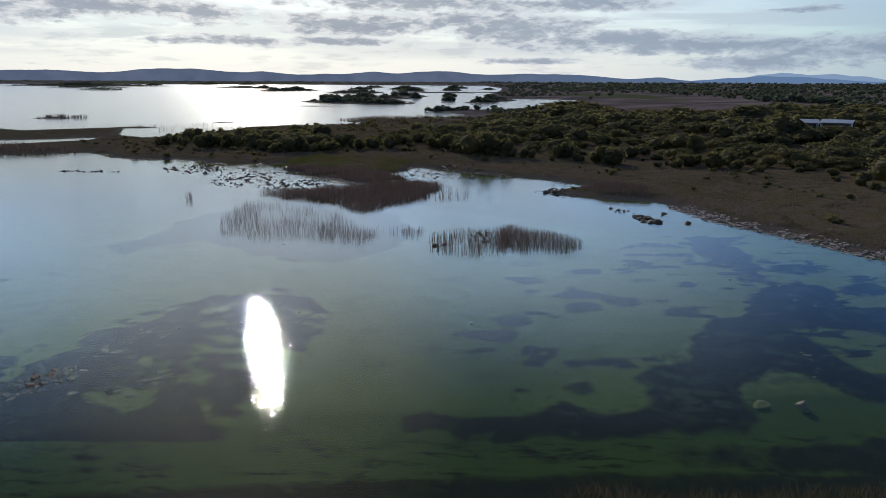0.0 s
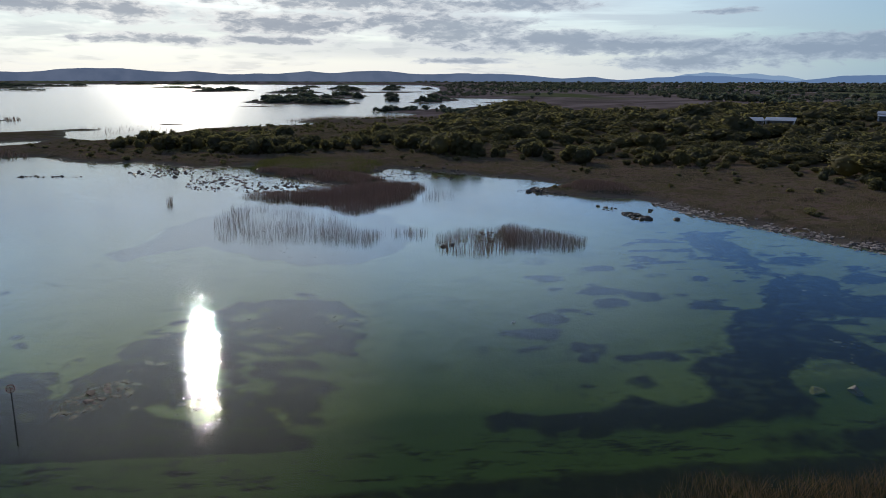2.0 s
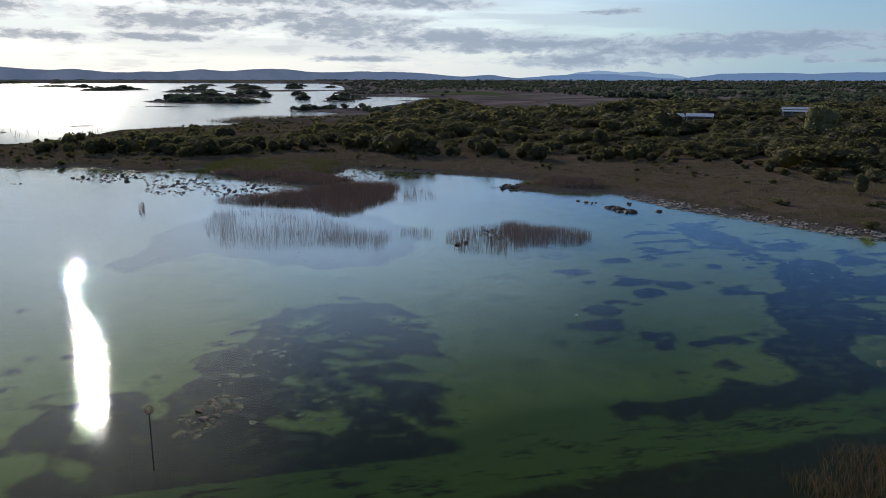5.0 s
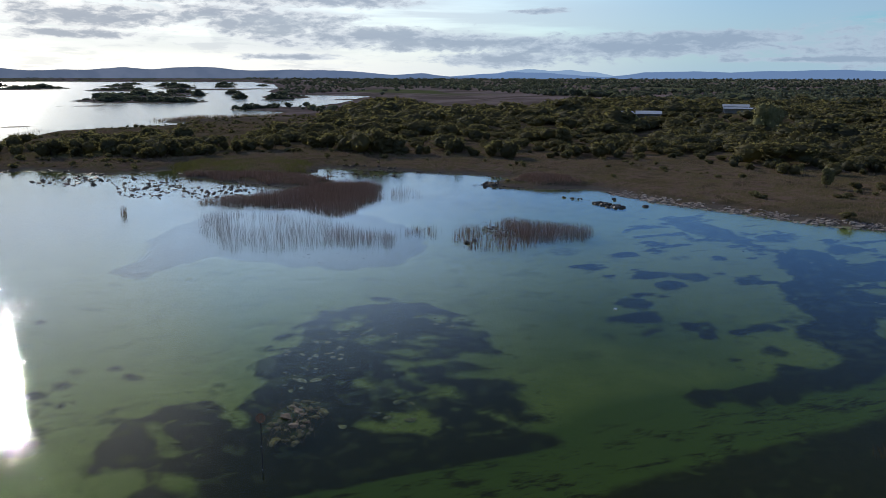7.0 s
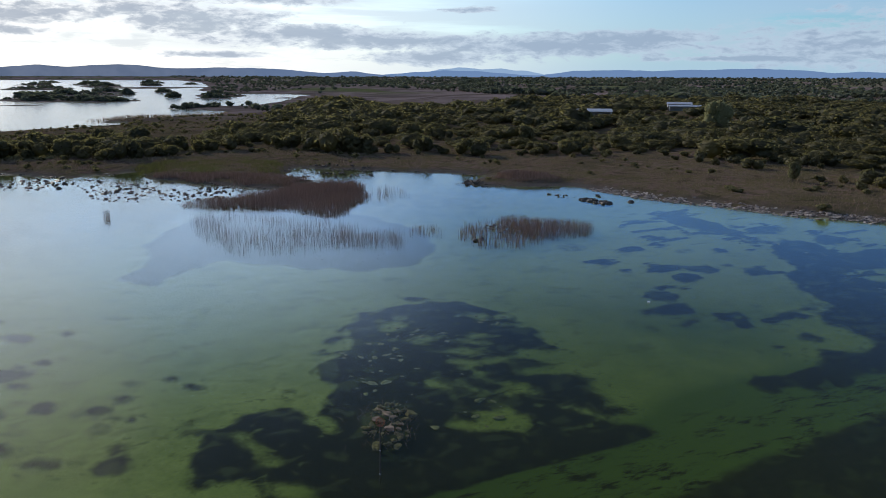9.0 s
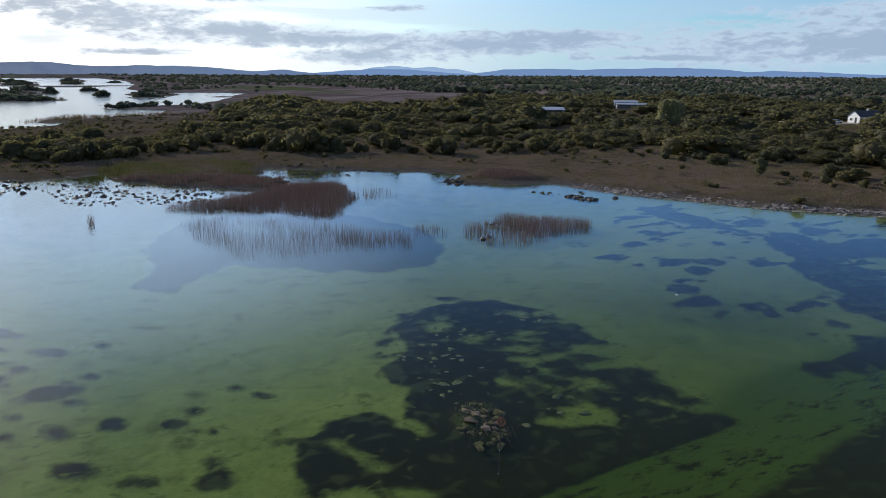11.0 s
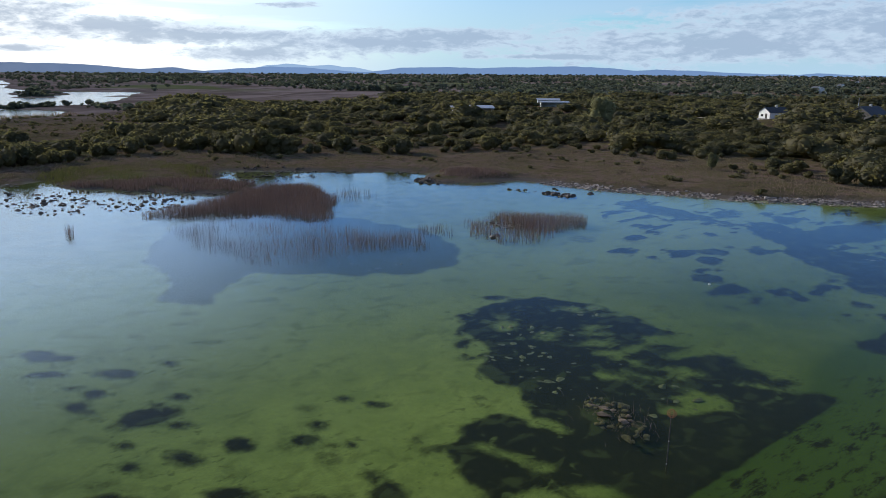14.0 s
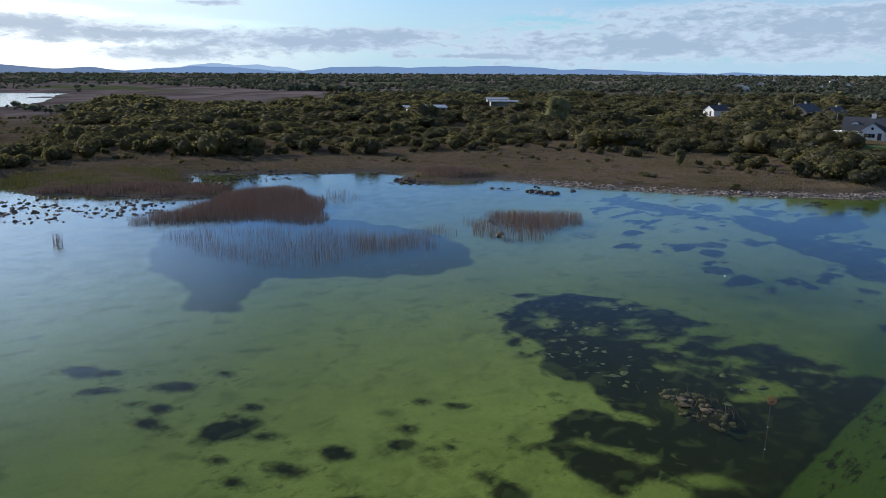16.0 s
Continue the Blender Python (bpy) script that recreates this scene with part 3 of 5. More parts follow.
EAST_BED = [(35.7, 99.1), (34.9, 89), (35.9, 82.6), (35.9, 75.3), (33, 69.2), (29.1, 65.2), (25.8, 63.5), (22.5, 58.5),
            (20.6, 53.7), (17.4, 52.1), (15.3, 50.5), (15.2, 48.2), (14.6, 44.8), (13.8, 43.6), (11.2, 43.7), (8.9, 45.6),
            (6.7, 44.1), (5.5, 42.4), (4.4, 41), (9, 40), (14.8, 41.2), (20.4, 41.3), (21.8, 43.3), (21.7, 45.2), (21.5, 47.3),
            (23.5, 49.4), (27.5, 51.7), (29.2, 50), (29.4, 47.7), (30.3, 45.9), (60, 44), (60, 54), (33.6, 50.7), (32.9, 53.3),
            (32.8, 57.1), (32.6, 60.9), (35.7, 61.9), (46, 58), (56, 62), (45.9, 68.8), (40.3, 66.9), (42.5, 73.5),
            (41.1, 77.7), (38.1, 79.7), (40, 86.7), (39.2, 93.7), (41.6, 98.9)]
FINGER_NORTH = [(-17.9, 52), (-15.6, 51.3), (-14, 50), (-13.2, 48.9), (-13.8, 47.3), (-13.4, 46.1), (-14.6, 44.8), (-13.8, 43.3),
                (-15.4, 43.3), (-15.9, 44.8), (-16.5, 45.8), (-16.9, 47), (-17.7, 48.5), (-18.2, 50.2), (-19.4, 50.6)]
FINGER_SOUTH = [(-20.7, 49.1), (-19.4, 47.8), (-18.3, 46.5), (-17.3, 45.1), (-16.6, 43.7), (-16.7, 43.1), (-20.2, 42.9), (-21.6, 43.6),
                (-20.7, 44.7), (-20.5, 45.6), (-21.2, 46.9), (-21.5, 48.3)]
# shallows with broken weed off the eastern shore
EAST_FRINGE = [(34, 100), (24, 90), (22, 82), (30, 77), (34, 68), (30, 62), (34, 56), (48, 58), (66, 66), (58, 76), (50, 88), (44, 100)]
REED_MUD = [(-46, 93), (-42, 89), (-38, 95), (-34, 97), (-24, 88.5), (-18, 85), (-13, 85), (-7, 92), (-4, 104), (-8, 118), (-20, 128),
            (-34, 128), (-40, 118), (-43, 110), (-42, 103)]
BED_SPOTS = [(-19.9, 47.8, 2.5, 1.5, -23), (-17.3, 47.0, 1.8, 1.1, -19), (-18.8, 52.1, 1.8, 1.1, -26), (-19.6, 54.3, 1.3, 0.8, -26),
             (-15.7, 53.6, 1.8, 1.1, -23), (-21.9, 54.1, 1.8, 0.9, -30), (-21.0, 51.8, 1.5, 0.8, -27), (-21.9, 55.8, 0.9, 0.7, -22), (-13.8, 56.4, 1.7, 0.8, -29), (-28.8, 65.2, 1.4, 0.8, 58),
             (-30.1, 63.1, 0.6, 0.6, -37), (-35.0, 55.2, 0.8, 0.4, -34), (-34.5, 56.4, 0.6, 0.5, -36), (-32.8, 53.2, 0.4, 0.4, -18), (-17.2, 53.2, 1.5, 0.7, -40),
             (-23.3, 53.2, 1.1, 0.6, -45), (-23, 51.3, 1.3, 0.6, -45), (-22, 54.3, 0.9, 0.5, -45), (-18.1, 73.4, 1.3, 0.7, -50), (-30.2, 62.4, 1.0, 0.6, -45), (-22.8, 48.4, 2.0, 1.2, -45), (-20.5, 51.0, 1.6, 0.8, -45), (-24.3, 47.5, 1.4, 0.8, -45)]
BED_HOLES = [(-38.4, 49.5, 1.6, 0.4, -77), (-37.7, 47.1, 0.4, 0.3, 52), (-22.7, 66.1, 1.6, 1.2, 49),
            (-21.2, 67.9, 0.7, 0.6, 43), (-21.2, 62.3, 1, 0.6, -29), (-16.6, 61, 1.2, 0.8, -27), (-14.1, 65.8, 1.1, 0.8, -25),
            (-11.8, 64.5, 1, 0.7, -22), (-13.2, 62.5, 0.6, 0.4, -18), (-11.4, 61.6, 0.6, 0.5, -3), (-19.4, 58, 2, 1, -30),
            (40, 78, 3, 1.6, 30), (43, 92, 2.5, 3, 0),
            (-17.7, 59.5, 1.3, 0.5, -45), (-14.4, 65.3, 1.1, 0.5, -45), (-22, 61.5, 0.9, 0.35, -45), (-37.8, 46.9, 0.6, 0.35, -60),
            (-20, 55.5, 1.8, 0.7, -40), (-37.4, 43.4, 1.6, 0.9, -50)]
EAST_SPOTS = [(17.9, 81.6, 2.4, 1.5, 8), (22, 80.7, 1, 0.7, 22), (10.1, 77.3, 2.6, 1.7, 6), (9.6, 72.6, 0.7, 0.5, 60),
            (27.7, 75.7, 1.3, 0.9, 25), (14.5, 72, 2.4, 1.8, 17), (19.8, 69.9, 3, 1.9, 9), (14.3, 67.7, 2.1, 1.6, 52),
            (8.8, 65.7, 1.5, 0.8, 2), (6.7, 62.9, 2.2, 1.8, 66), (5.4, 59.6, 2.9, 1.7, 2), (4.1, 55.7, 1.3, 0.8, 2),
            (9.3, 59.4, 0.6, 0.5, 22), (7.5, 55.1, 0.7, 0.6, 45), (9.6, 55.4, 0.8, 0.5, 69), (7.7, 53.5, 0.6, 0.4, 66),
            (11, 52.6, 0.8, 0.6, 52), (13.4, 53.1, 1, 0.6, 8), (14.9, 52.3, 0.8, 0.6, 20), (3.4, 41.6, 3.2, 1.3, 6), (-0.7, 42.6, 1.2, 1.1, 20), (8, 42.6, 4, 1.6, 8)]
EAST_DOTS = [(11.2, 49.5, 1.1, 0.8, 42), (10.8, 51.1, 0.5, 0.4, 58), (10.6, 48, 0.6, 0.5, 28), (5.3, 46.9, 1, 0.8, 25),
            (-0.6, 44.4, 0.7, 0.6, 9), (17.7, 54.3, 1, 0.6, 10), (47.3, 74.2, 4, 2.2, 37), (42.1, 81.5, 3.9, 1.9, 9),
            (5.9, 54.8, 0.6, 0.5, 7), (11, 64.1, 0.4, 0.4, 27), (24.1, 65.7, 2.5, 1.5, 13)]
WEST_SPOTS = [(-58.5, 84.7, 1.7, 1, -69), (-57, 82.8, 1.6, 0.6, -39), (-58.5, 79.9, 1.5, 0.6, -41),
            (-54.1, 76.9, 1.8, 0.9, -44), (-50.4, 76.5, 0.7, 0.4, -68), (-56.5, 74.1, 0.9, 0.6, -67),
            (-58, 72.6, 1.3, 0.7, -67), (-54.5, 68.2, 2.2, 1.5, -2), (-53.3, 69.6, 1.1, 0.5, -40), (-51.7, 70, 0.7, 0.5, -60),
            (-53.1, 65.7, 1, 0.6, -59), (-56.7, 65, 0.5, 0.3, -61), (-54.3, 61.4, 1.2, 0.7, -57), (-57.1, 62.3, 0.8, 0.5, -56),
            (-51, 60.9, 1, 0.7, -70)]
WEST_DOTS = [(-52.7, 57.4, 0.5, 0.3, -44), (-53.5, 55.9, 1.9, 0.9, -40), (-59, 58.8, 1.8, 1, -51),
            (-50.6, 52.7, 1.1, 0.5, -39), (-42.4, 62.1, 0.6, 0.5, -61), (-41.2, 60.3, 0.7, 0.5, -44),
            (-45.6, 59.9, 0.7, 0.5, -64), (-47.4, 58.7, 0.7, 0.5, -50), (-45.3, 56.3, 0.3, 0.2, -73),
            (-46.4, 57.1, 0.2, 0.2, -73), (-46.2, 52.4, 1, 0.8, -67), (-46.5, 50.7, 1.3, 1.1, -75),
            (-41.7, 54.1, 0.5, 0.4, 73), (-57.6, 76.2, 0.6, 0.3, -46), (-56.5, 60.8, 0.4, 0.2, -54),
            (-55.4, 80.9, 0.3, 0.2, -58)]
THIN_SPOTS = [(25.5, 46.5, 5.5, 3.5, 30), (31, 55, 4, 3, 20), (-0.9, 42.6, 1.1, 1.1, 14), (2.6, 41.9, 1.8, 1.4, 9), (-0.9, 55.8, 0.8, 0.6, 82), (18.7, 52.9, 2.6, 1.8, 42),
            (10.5, 85.4, 2.3, 2, 38), (23.2, 77.4, 1.5, 0.9, 7), (-57.8, 70.4, 1, 0.6, -49), (-50.4, 70.2, 0.5, 0.3, -50),
            (-52.5, 62.4, 0.8, 0.3, -37), (-59, 61.3, 1.1, 0.6, -45), (-48.5, 51.9, 0.7, 0.4, -42),
            (-45.3, 62.6, 0.7, 0.5, -61), (-47.6, 60.6, 0.5, 0.3, -45), (-46.5, 60.5, 0.3, 0.2, -63),
            (-52.4, 72.2, 0.4, 0.2, -57), (-52.7, 79.4, 0.4, 0.2, -64), 
            (-47.2, 56.1, 1.5, 0.8, 77), (-48.3, 58.6, 1.2, 0.7, -45), (-46.2, 79.2, 1.6, 0.4, -34)]


def weed_cover(x, y):
    """Metres inside the weed (positive) or outside it."""
    rough = (fbm(x, y * 1.15, 2.2, 5, 21) - 0.5) * 2.0
    w = np.full(x.shape, -4.0)
    for bed, loose, most in ((ROCK_BED, 1.15, 4.0), (MARKER_BED, 0.85, 4.0), (FINGER_NORTH, 0.8, 4.0), (FINGER_SOUTH, 0.8, 4.0)):
        w = np.maximum(w, np.minimum(inside_distance(x, y, bed), most) + 0.12 + rough * loose)
    # the eastern bed frays into patches towards its shore
    fray = (fbm(x, y * 1.8, 5.5, 4, 27) - 0.47) * 5.5 * step(y, 58, 74)
    w = np.maximum(w, np.minimum(inside_distance(x, y, EAST_BED), 1.4 + 2.6 * step(y, 76, 58)) + 0.12 + rough * 0.8 + np.minimum(fray, 1.0))
    fleck = (fbm(x, y * 2.2, 3.4, 4, 29) - 0.60) * 9 - 1.0 * step(inside_distance(x, y, EAST_FRINGE), 1.5, -1.5)
    w = np.maximum(w, np.where(inside_distance(x, y, EAST_FRINGE) > -2, np.minimum(fleck, 0.8), -4))
    for o in BED_HOLES:
        w = np.minimum(w, -(oval(x, y, *o) + rough * 0.35) + 0.05)
    for o in BED_SPOTS:
        w = np.maximum(w, oval(x, y, *o) - 0.02 + rough * 0.85)
    torn = (fbm(x, y * 1.9, 3.2, 5, 35) - 0.5) * 4.2
    for o in EAST_SPOTS + EAST_DOTS:
        w = np.maximum(w, np.where(oval(x, y, *o) > -1.3, 1.15 * oval(x, y, *o) - 0.05 + torn, -4))
    for o in WEST_SPOTS + WEST_DOTS:
        w = np.maximum(w, 1.25 * oval(x, y, *o) + 0.06 + rough * 0.62)
    edge = 39.9 + (fbm(x, y * 0, 9, 3, 23) - 0.5) * 1.6
    w = np.where(y < edge, np.minimum(w, (y - edge) * 1.6), w)
    dark = np.maximum(oval(x, y, 2, 31.5, 38, 4.2, 3), oval(x, y, 31, 38, 14, 2.2, 0) + rough)
    return np.clip(np.maximum(w, dark), -4, 4)


def make_ground():
    xs = spread(-66, 62, 0.46, -5200, 5200, 1.06)
    ys = spread(31, 124, 0.46, -1500, 5200, 1.034)
    x, y = np.meshgrid(xs, ys)
    d = land_distance(x, y)
    z = ground_height(x, y, d)
    weed = np.where(d < 0, weed_cover(x, y), -4)
    z = z + np.where(d < -1, step(weed, -0.3, 0.5) * 0.06, 0)
    drift = step(y, 42.4, 39.6) * step(np.abs(x + 5), 70, 50)
    shore = step(d, 4.5, 1.0) * step(d, -0.8, 0.0) * step(fbm(x, y, 6, 3, 41), 0.25, 0.55)
    green = 0.7 * step(fbm(x, y, 120, 2, 51), 0.55, 0.58) * step(np.hypot(x, y), 700, 900) * step(d, 60, 90)
    for o in ((-52, 222, 40, 12, 0), (-28, 178, 10, 6, 30), (232, 424, 26, 22, -18), (540, 780, 45, 60, -35)):
        green = np.maximum(green, step(oval(x, y, *o), 0, 6) * 0.5)
    mud = 0.74 * step(inside_distance(x, y, REED_MUD) + (fbm(x, y, 3.0, 4, 25) - 0.5) * 2.4, -0.35, 0.45)
    thin = np.zeros(x.shape)
    for o in THIN_SPOTS:
        thin = np.maximum(thin, 0.62 * step(oval(x, y, *o), -0.35, 0.3))
    # how far the sand is darkened for deeper water, east and near the drop
    algae = 0.60 * step(x, -45, 8) * step(y, 100, 60) + 0.20 * step(y, 80, 50) + 0.60 * step(y, 46, 39) + (fbm(x, y, 18, 4, 33) - 0.5) * 0.8 + 0.4 * step(oval(x, y, 27, 44, 10, 5), 0, 3)
    algae = np.clip(algae, 0, 0.95)
    nx, ny = len(xs), len(ys)
    i = (np.arange(ny - 1)[:, None] * nx + np.arange(nx - 1)).ravel()
    faces = np.stack([i, i + 1, i + nx + 1, i + nx], 1)
    me = fill_mesh("ground", np.stack([x.ravel(), y.ravel(), z.ravel()], 1), faces, GROUND,
                   {"weed": weed, "green": green, "algae": algae, "drift": drift, "thin": thin, "mud": mud, "shore": shore, "wet": step(d, 0.15, -0.15)}, True)
    return tagged(new("ground", me), "brown sedge shore and pale green lake bed with dark weed", "ground", kind="structure")


make_ground()


def make_water():
    me = fill_mesh("water", [(-5200, -1500, 0), (5200, -1500, 0), (5200, 5200, 0), (-5200, 5200, 0)], [(0, 1, 2, 3)], WATER)
    tagged(new("water", me), "calm clear shallow lake water with fine ripples", "water", kind="structure")


make_water()


def make_hills(name, radius, heights, first, pitch, mat, rough, label):
    """A ridge round the horizon: heights in metres at even steps of azimuth."""
    az = np.arange(first - 42 if first < 0 else first, first + pitch * (len(heights) - 1), 0.1)
    h = np.interp(az, first + pitch * np.arange(len(heights)), heights)
    k = np.ones(5) / 5
    h = np.convolve(np.pad(h, 2, "edge"), k, "valid")
    h = h + (fbm(az + radius, az * 0, 1.1, 5, 61) - 0.5) * rough
    a = np.radians(az)
    rings = []
    for q, back in ((-0.2, 0), (0.3, 10), (0.7, 40), (0.92, 70), (1.0, 110)):
        top = np.where(q < 0, -12, 22 + (h - 22) * q)
        rings.append(np.stack([(radius + back) * np.sin(a), (radius + back) * np.cos(a), top], 1))
    n = len(az)
    i = (np.arange(len(rings) - 1)[:, None] * n + np.arange(n - 1)).ravel()
    me = fill_mesh(name, np.concatenate(rings), np.stack([i, i + 1, i + n + 1, i + n], 1), mat, None, True)
    tagged(new(name, me), label, "hills", kind="structure")


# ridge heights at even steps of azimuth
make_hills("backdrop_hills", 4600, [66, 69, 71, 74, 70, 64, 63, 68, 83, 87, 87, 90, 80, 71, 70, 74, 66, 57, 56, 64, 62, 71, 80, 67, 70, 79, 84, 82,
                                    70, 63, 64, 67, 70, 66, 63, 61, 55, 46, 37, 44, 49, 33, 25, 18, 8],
           -33.03, 1.25, HILL, 7, "low hills across the lake, slate-blue with painted haze")
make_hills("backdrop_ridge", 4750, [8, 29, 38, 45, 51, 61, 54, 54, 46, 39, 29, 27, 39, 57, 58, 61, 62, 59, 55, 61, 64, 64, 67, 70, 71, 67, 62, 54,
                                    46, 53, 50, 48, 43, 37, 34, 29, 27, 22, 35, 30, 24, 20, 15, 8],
           17.82, 1.25, RIDGE, 7, "ridge behind the inland woods, blue with painted haze")
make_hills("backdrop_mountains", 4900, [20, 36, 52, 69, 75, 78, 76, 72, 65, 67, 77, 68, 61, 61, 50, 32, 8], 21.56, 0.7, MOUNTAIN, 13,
           "mountains far behind the ridge, pale blue with painted haze")


# ---------------------------------------------------------------- plants
RNG = np.random.RandomState(11)


def crown_arrays(rng, width, height, lobes, leaves, size, base=0.12, core=(5, 7), round_lobes=False):
    """Leaf clumps over a few lobes and a dark core inside: verts, quads."""
    ang = rng.rand(lobes) * 2 * np.pi
    rad = width * 0.55 * np.sqrt(rng.rand(lobes))
    cz = height * (0.30 + 0.42 * rng.rand(lobes))
    lr = width * (0.42 + 0.24 * rng.rand(lobes)) * (1.2 - 0.6 * cz / height)
    rad = rad * (1.25 - 0.75 * cz / height)
    cen = np.stack([rad * np.cos(ang), rad * np.sin(ang), cz], 1)
    tall = np.minimum(height - cz, cz * 1.1)
    if round_lobes:
        tall = np.minimum(tall, lr * 1.15)
    pick = rng.randint(0, lobes, leaves)
    d = rng.normal(size=(leaves, 3))
    d[:, 2] = np.abs(d[:, 2]) * np.where(rng.rand(leaves) < 0.22, -0.7, 1.0)
    d /= np.linalg.norm(d, axis=1)[:, None]
    scale = np.stack([lr, lr, tall], 1)[pick]
    p = cen[pick] + d * scale * (0.74 + 0.42 * rng.rand(leaves))[:, None]
    p[:, 2] = np.maximum(p[:, 2], height * base * rng.rand(leaves))
    nor = d + rng.normal(size=(leaves, 3)) * 0.5
    nor /= np.linalg.norm(nor, axis=1)[:, None]
    up = rng.normal(size=(leaves, 3))
    u = np.cross(nor, up)
    u /= np.linalg.norm(u, axis=1)[:, None]
    v = np.cross(nor, u)
    s = size * (0.6 + 0.8 * rng.rand(leaves))[:, None]
    bend = nor * s * 0.35
    quads = np.stack([p - u * s - v * s * 0.6 - bend, p + u * s * 0.9 - v * s * 0.7, p + u * s + v * s * 0.7 - bend, p - u * s * 0.8 + v * s * 0.8], 1)
    verts, faces = [quads.reshape(-1, 3)], [np.arange(leaves * 4).reshape(-1, 4)]
    count = leaves * 4
    for k in range(lobes):
        ring, col = core
        th = np.linspace(0.03, 0.97, ring) * np.pi
        ph = np.arange(col) * 2 * np.pi / col
        g = np.stack([np.outer(np.sin(th), np.cos(ph)), np.outer(np.sin(th), np.sin(ph)), np.outer(np.cos(th), np.ones(col))], -1).reshape(-1, 3)
        g = cen[k] + g * np.array([lr[k], lr[k], tall[k]]) * 0.80 * (0.85 + 0.3 * rng.rand(len(g), 1))
        g[:, 2] = np.maximum(g[:, 2], 0.05)
        q = [[count + a * col + b, count + a * col + (b + 1) % col, count + (a + 1) * col + (b + 1) % col, count + (a + 1) * col + b]
             for a in range(ring - 1) for b in range(col)]
        verts.append(g), faces.append(np.array(q))
        count += len(g)
    return np.concatenate(verts), np.concatenate(faces)


def stem_arrays(rng, height, thick, limbs):
    """A tapered trunk with a few limbs: verts, quads."""
    verts, faces, count = [], [], 0
    runs = [((0, 0, -0.3), (0.1 * height * rng.normal() * 0.3, 0.1 * height * rng.normal() * 0.3, height * 0.75), thick, thick * 0.35)]
    for _ in range(limbs):
        a, z = rng.rand() * 6.28, height * (0.15 + 0.35 * rng.rand())
        runs.append(((0, 0, z), (height * 0.3 * math.cos(a), height * 0.3 * math.sin(a), z + height * 0.35), thick * 0.5, thick * 0.15))
    for a, b, ra, rb in runs:
        a, b = np.array(a), np.array(b)
        for p, r in ((a, ra), ((a + b) / 2 + rng.normal(size=3) * thick * 0.6, (ra + rb) / 2), (b, rb)):
            ph = np.arange(6) * np.pi / 3
            verts.append(np.stack([p[0] + r * np.cos(ph), p[1] + r * np.sin(ph), np.full(6, p[2])], 1))
        for k in range(2):
            faces.append(np.array([[count + 6 * k + i, count + 6 * k + (i + 1) % 6, count + 6 * k + 6 + (i + 1) % 6, count + 6 * k + 6 + i] for i in range(6)]))
        count += 18
    return np.concatenate(verts), np.concatenate(faces)


def scatter(name, templates, places, sizes, mat, label, category, tones, kind="stuff", smooth=True):
    """Many copies of quad templates joined in one mesh."""
    vs, fs, ts, count = [], [], [], 0
    which = RNG.randint(0, len(templates), len(places))
    turn = RNG.rand(len(places)) * 2 * np.pi
    for k, (tv, tf) in enumerate(templates):
        m = which == k
        if not m.any():
            continue
        c, s, z = np.cos(turn[m])[:, None], np.sin(turn[m])[:, None], sizes[m]
        x = (tv[None, :, 0] * c - tv[None, :, 1] * s) * z[:, :1] + places[m][:, :1]
        y = (tv[None, :, 0] * s + tv[None, :, 1] * c) * z[:, :1] + places[m][:, 1:2]
        h = tv[None, :, 2] * z[:, 1:2] + places[m][:, 2:3]
        vs.append(np.stack([x, y, h], -1).reshape(-1, 3))
        fs.append((tf[None] + (count + np.arange(m.sum()) * len(tv))[:, None, None]).reshape(-1, tf.shape[1]))
        ts.append(np.repeat(tones[m], len(tv)))
        count += len(tv) * m.sum()
    me = fill_mesh(name, np.concatenate(vs), np.concatenate(fs), mat, {"tone": np.concatenate(ts)}, smooth)
    return tagged(new(name, me), label, category, kind=kind)


# where the scrub stands, and what breaks it
SCRUB = [(-90, 222), (-66, 214), (-46, 199), (-37, 204), (-24, 209), (-8, 214), (1, 209), (13, 194), (29, 182), (41, 177), (50, 169),
         (62, 166), (72, 152), (64, 138), (73, 127), (84, 122), (92, 116), (78, 100), (80, 90), (78, 76), (80, 66), (100, 48), (160, 10),
         (300, -40), (430, 200), (330, 420), (190, 400), (110, 432), (60, 430), (30, 400), (14, 330), (0, 280), (-30, 236), (-60, 243), (-92, 240)]
WET_POINT = [(-52, 202), (-44, 178), (-40, 150), (-10, 120), (2, 145), (-6, 190), (-14, 206)]
BOG = [(112, 436), (149, 414), (185, 440), (284, 605), (309, 778), (303, 1048), (190, 870), (120, 760), (60, 560), (40, 500)]
CLEARINGS = [(178, 147, 30, 9, 25), (120, 68, 20, 7, 15), (141, 259, 16, 9, -34), (134, 247, 15, 9, -34), (200, 270, 14, 9, -40), (188, 258, 13, 11, -40), (192, 152, 13, 9, 25), (203, 158, 14, 12, 0), (190, 172, 14, 6, -50), (226, 130, 13, 10, 0), (246, 127, 9, 8, 0),
             (156, 88, 15, 14, 0), (136, 80, 18, 10, 10), (108, 158, 4, 3, 0), (129, 160, 4, 3, 0), (-20, 300, 45, 40, 0), (229, 503, 40, 30, -18), (232, 424, 24, 24, -18), (540, 780, 45, 60, -35)]


def open_ground(x, y):
    free = inside_distance(x, y, BOG) > 0
    for o in CLEARINGS:
        free |= oval(x, y, *o) > 0
    return free


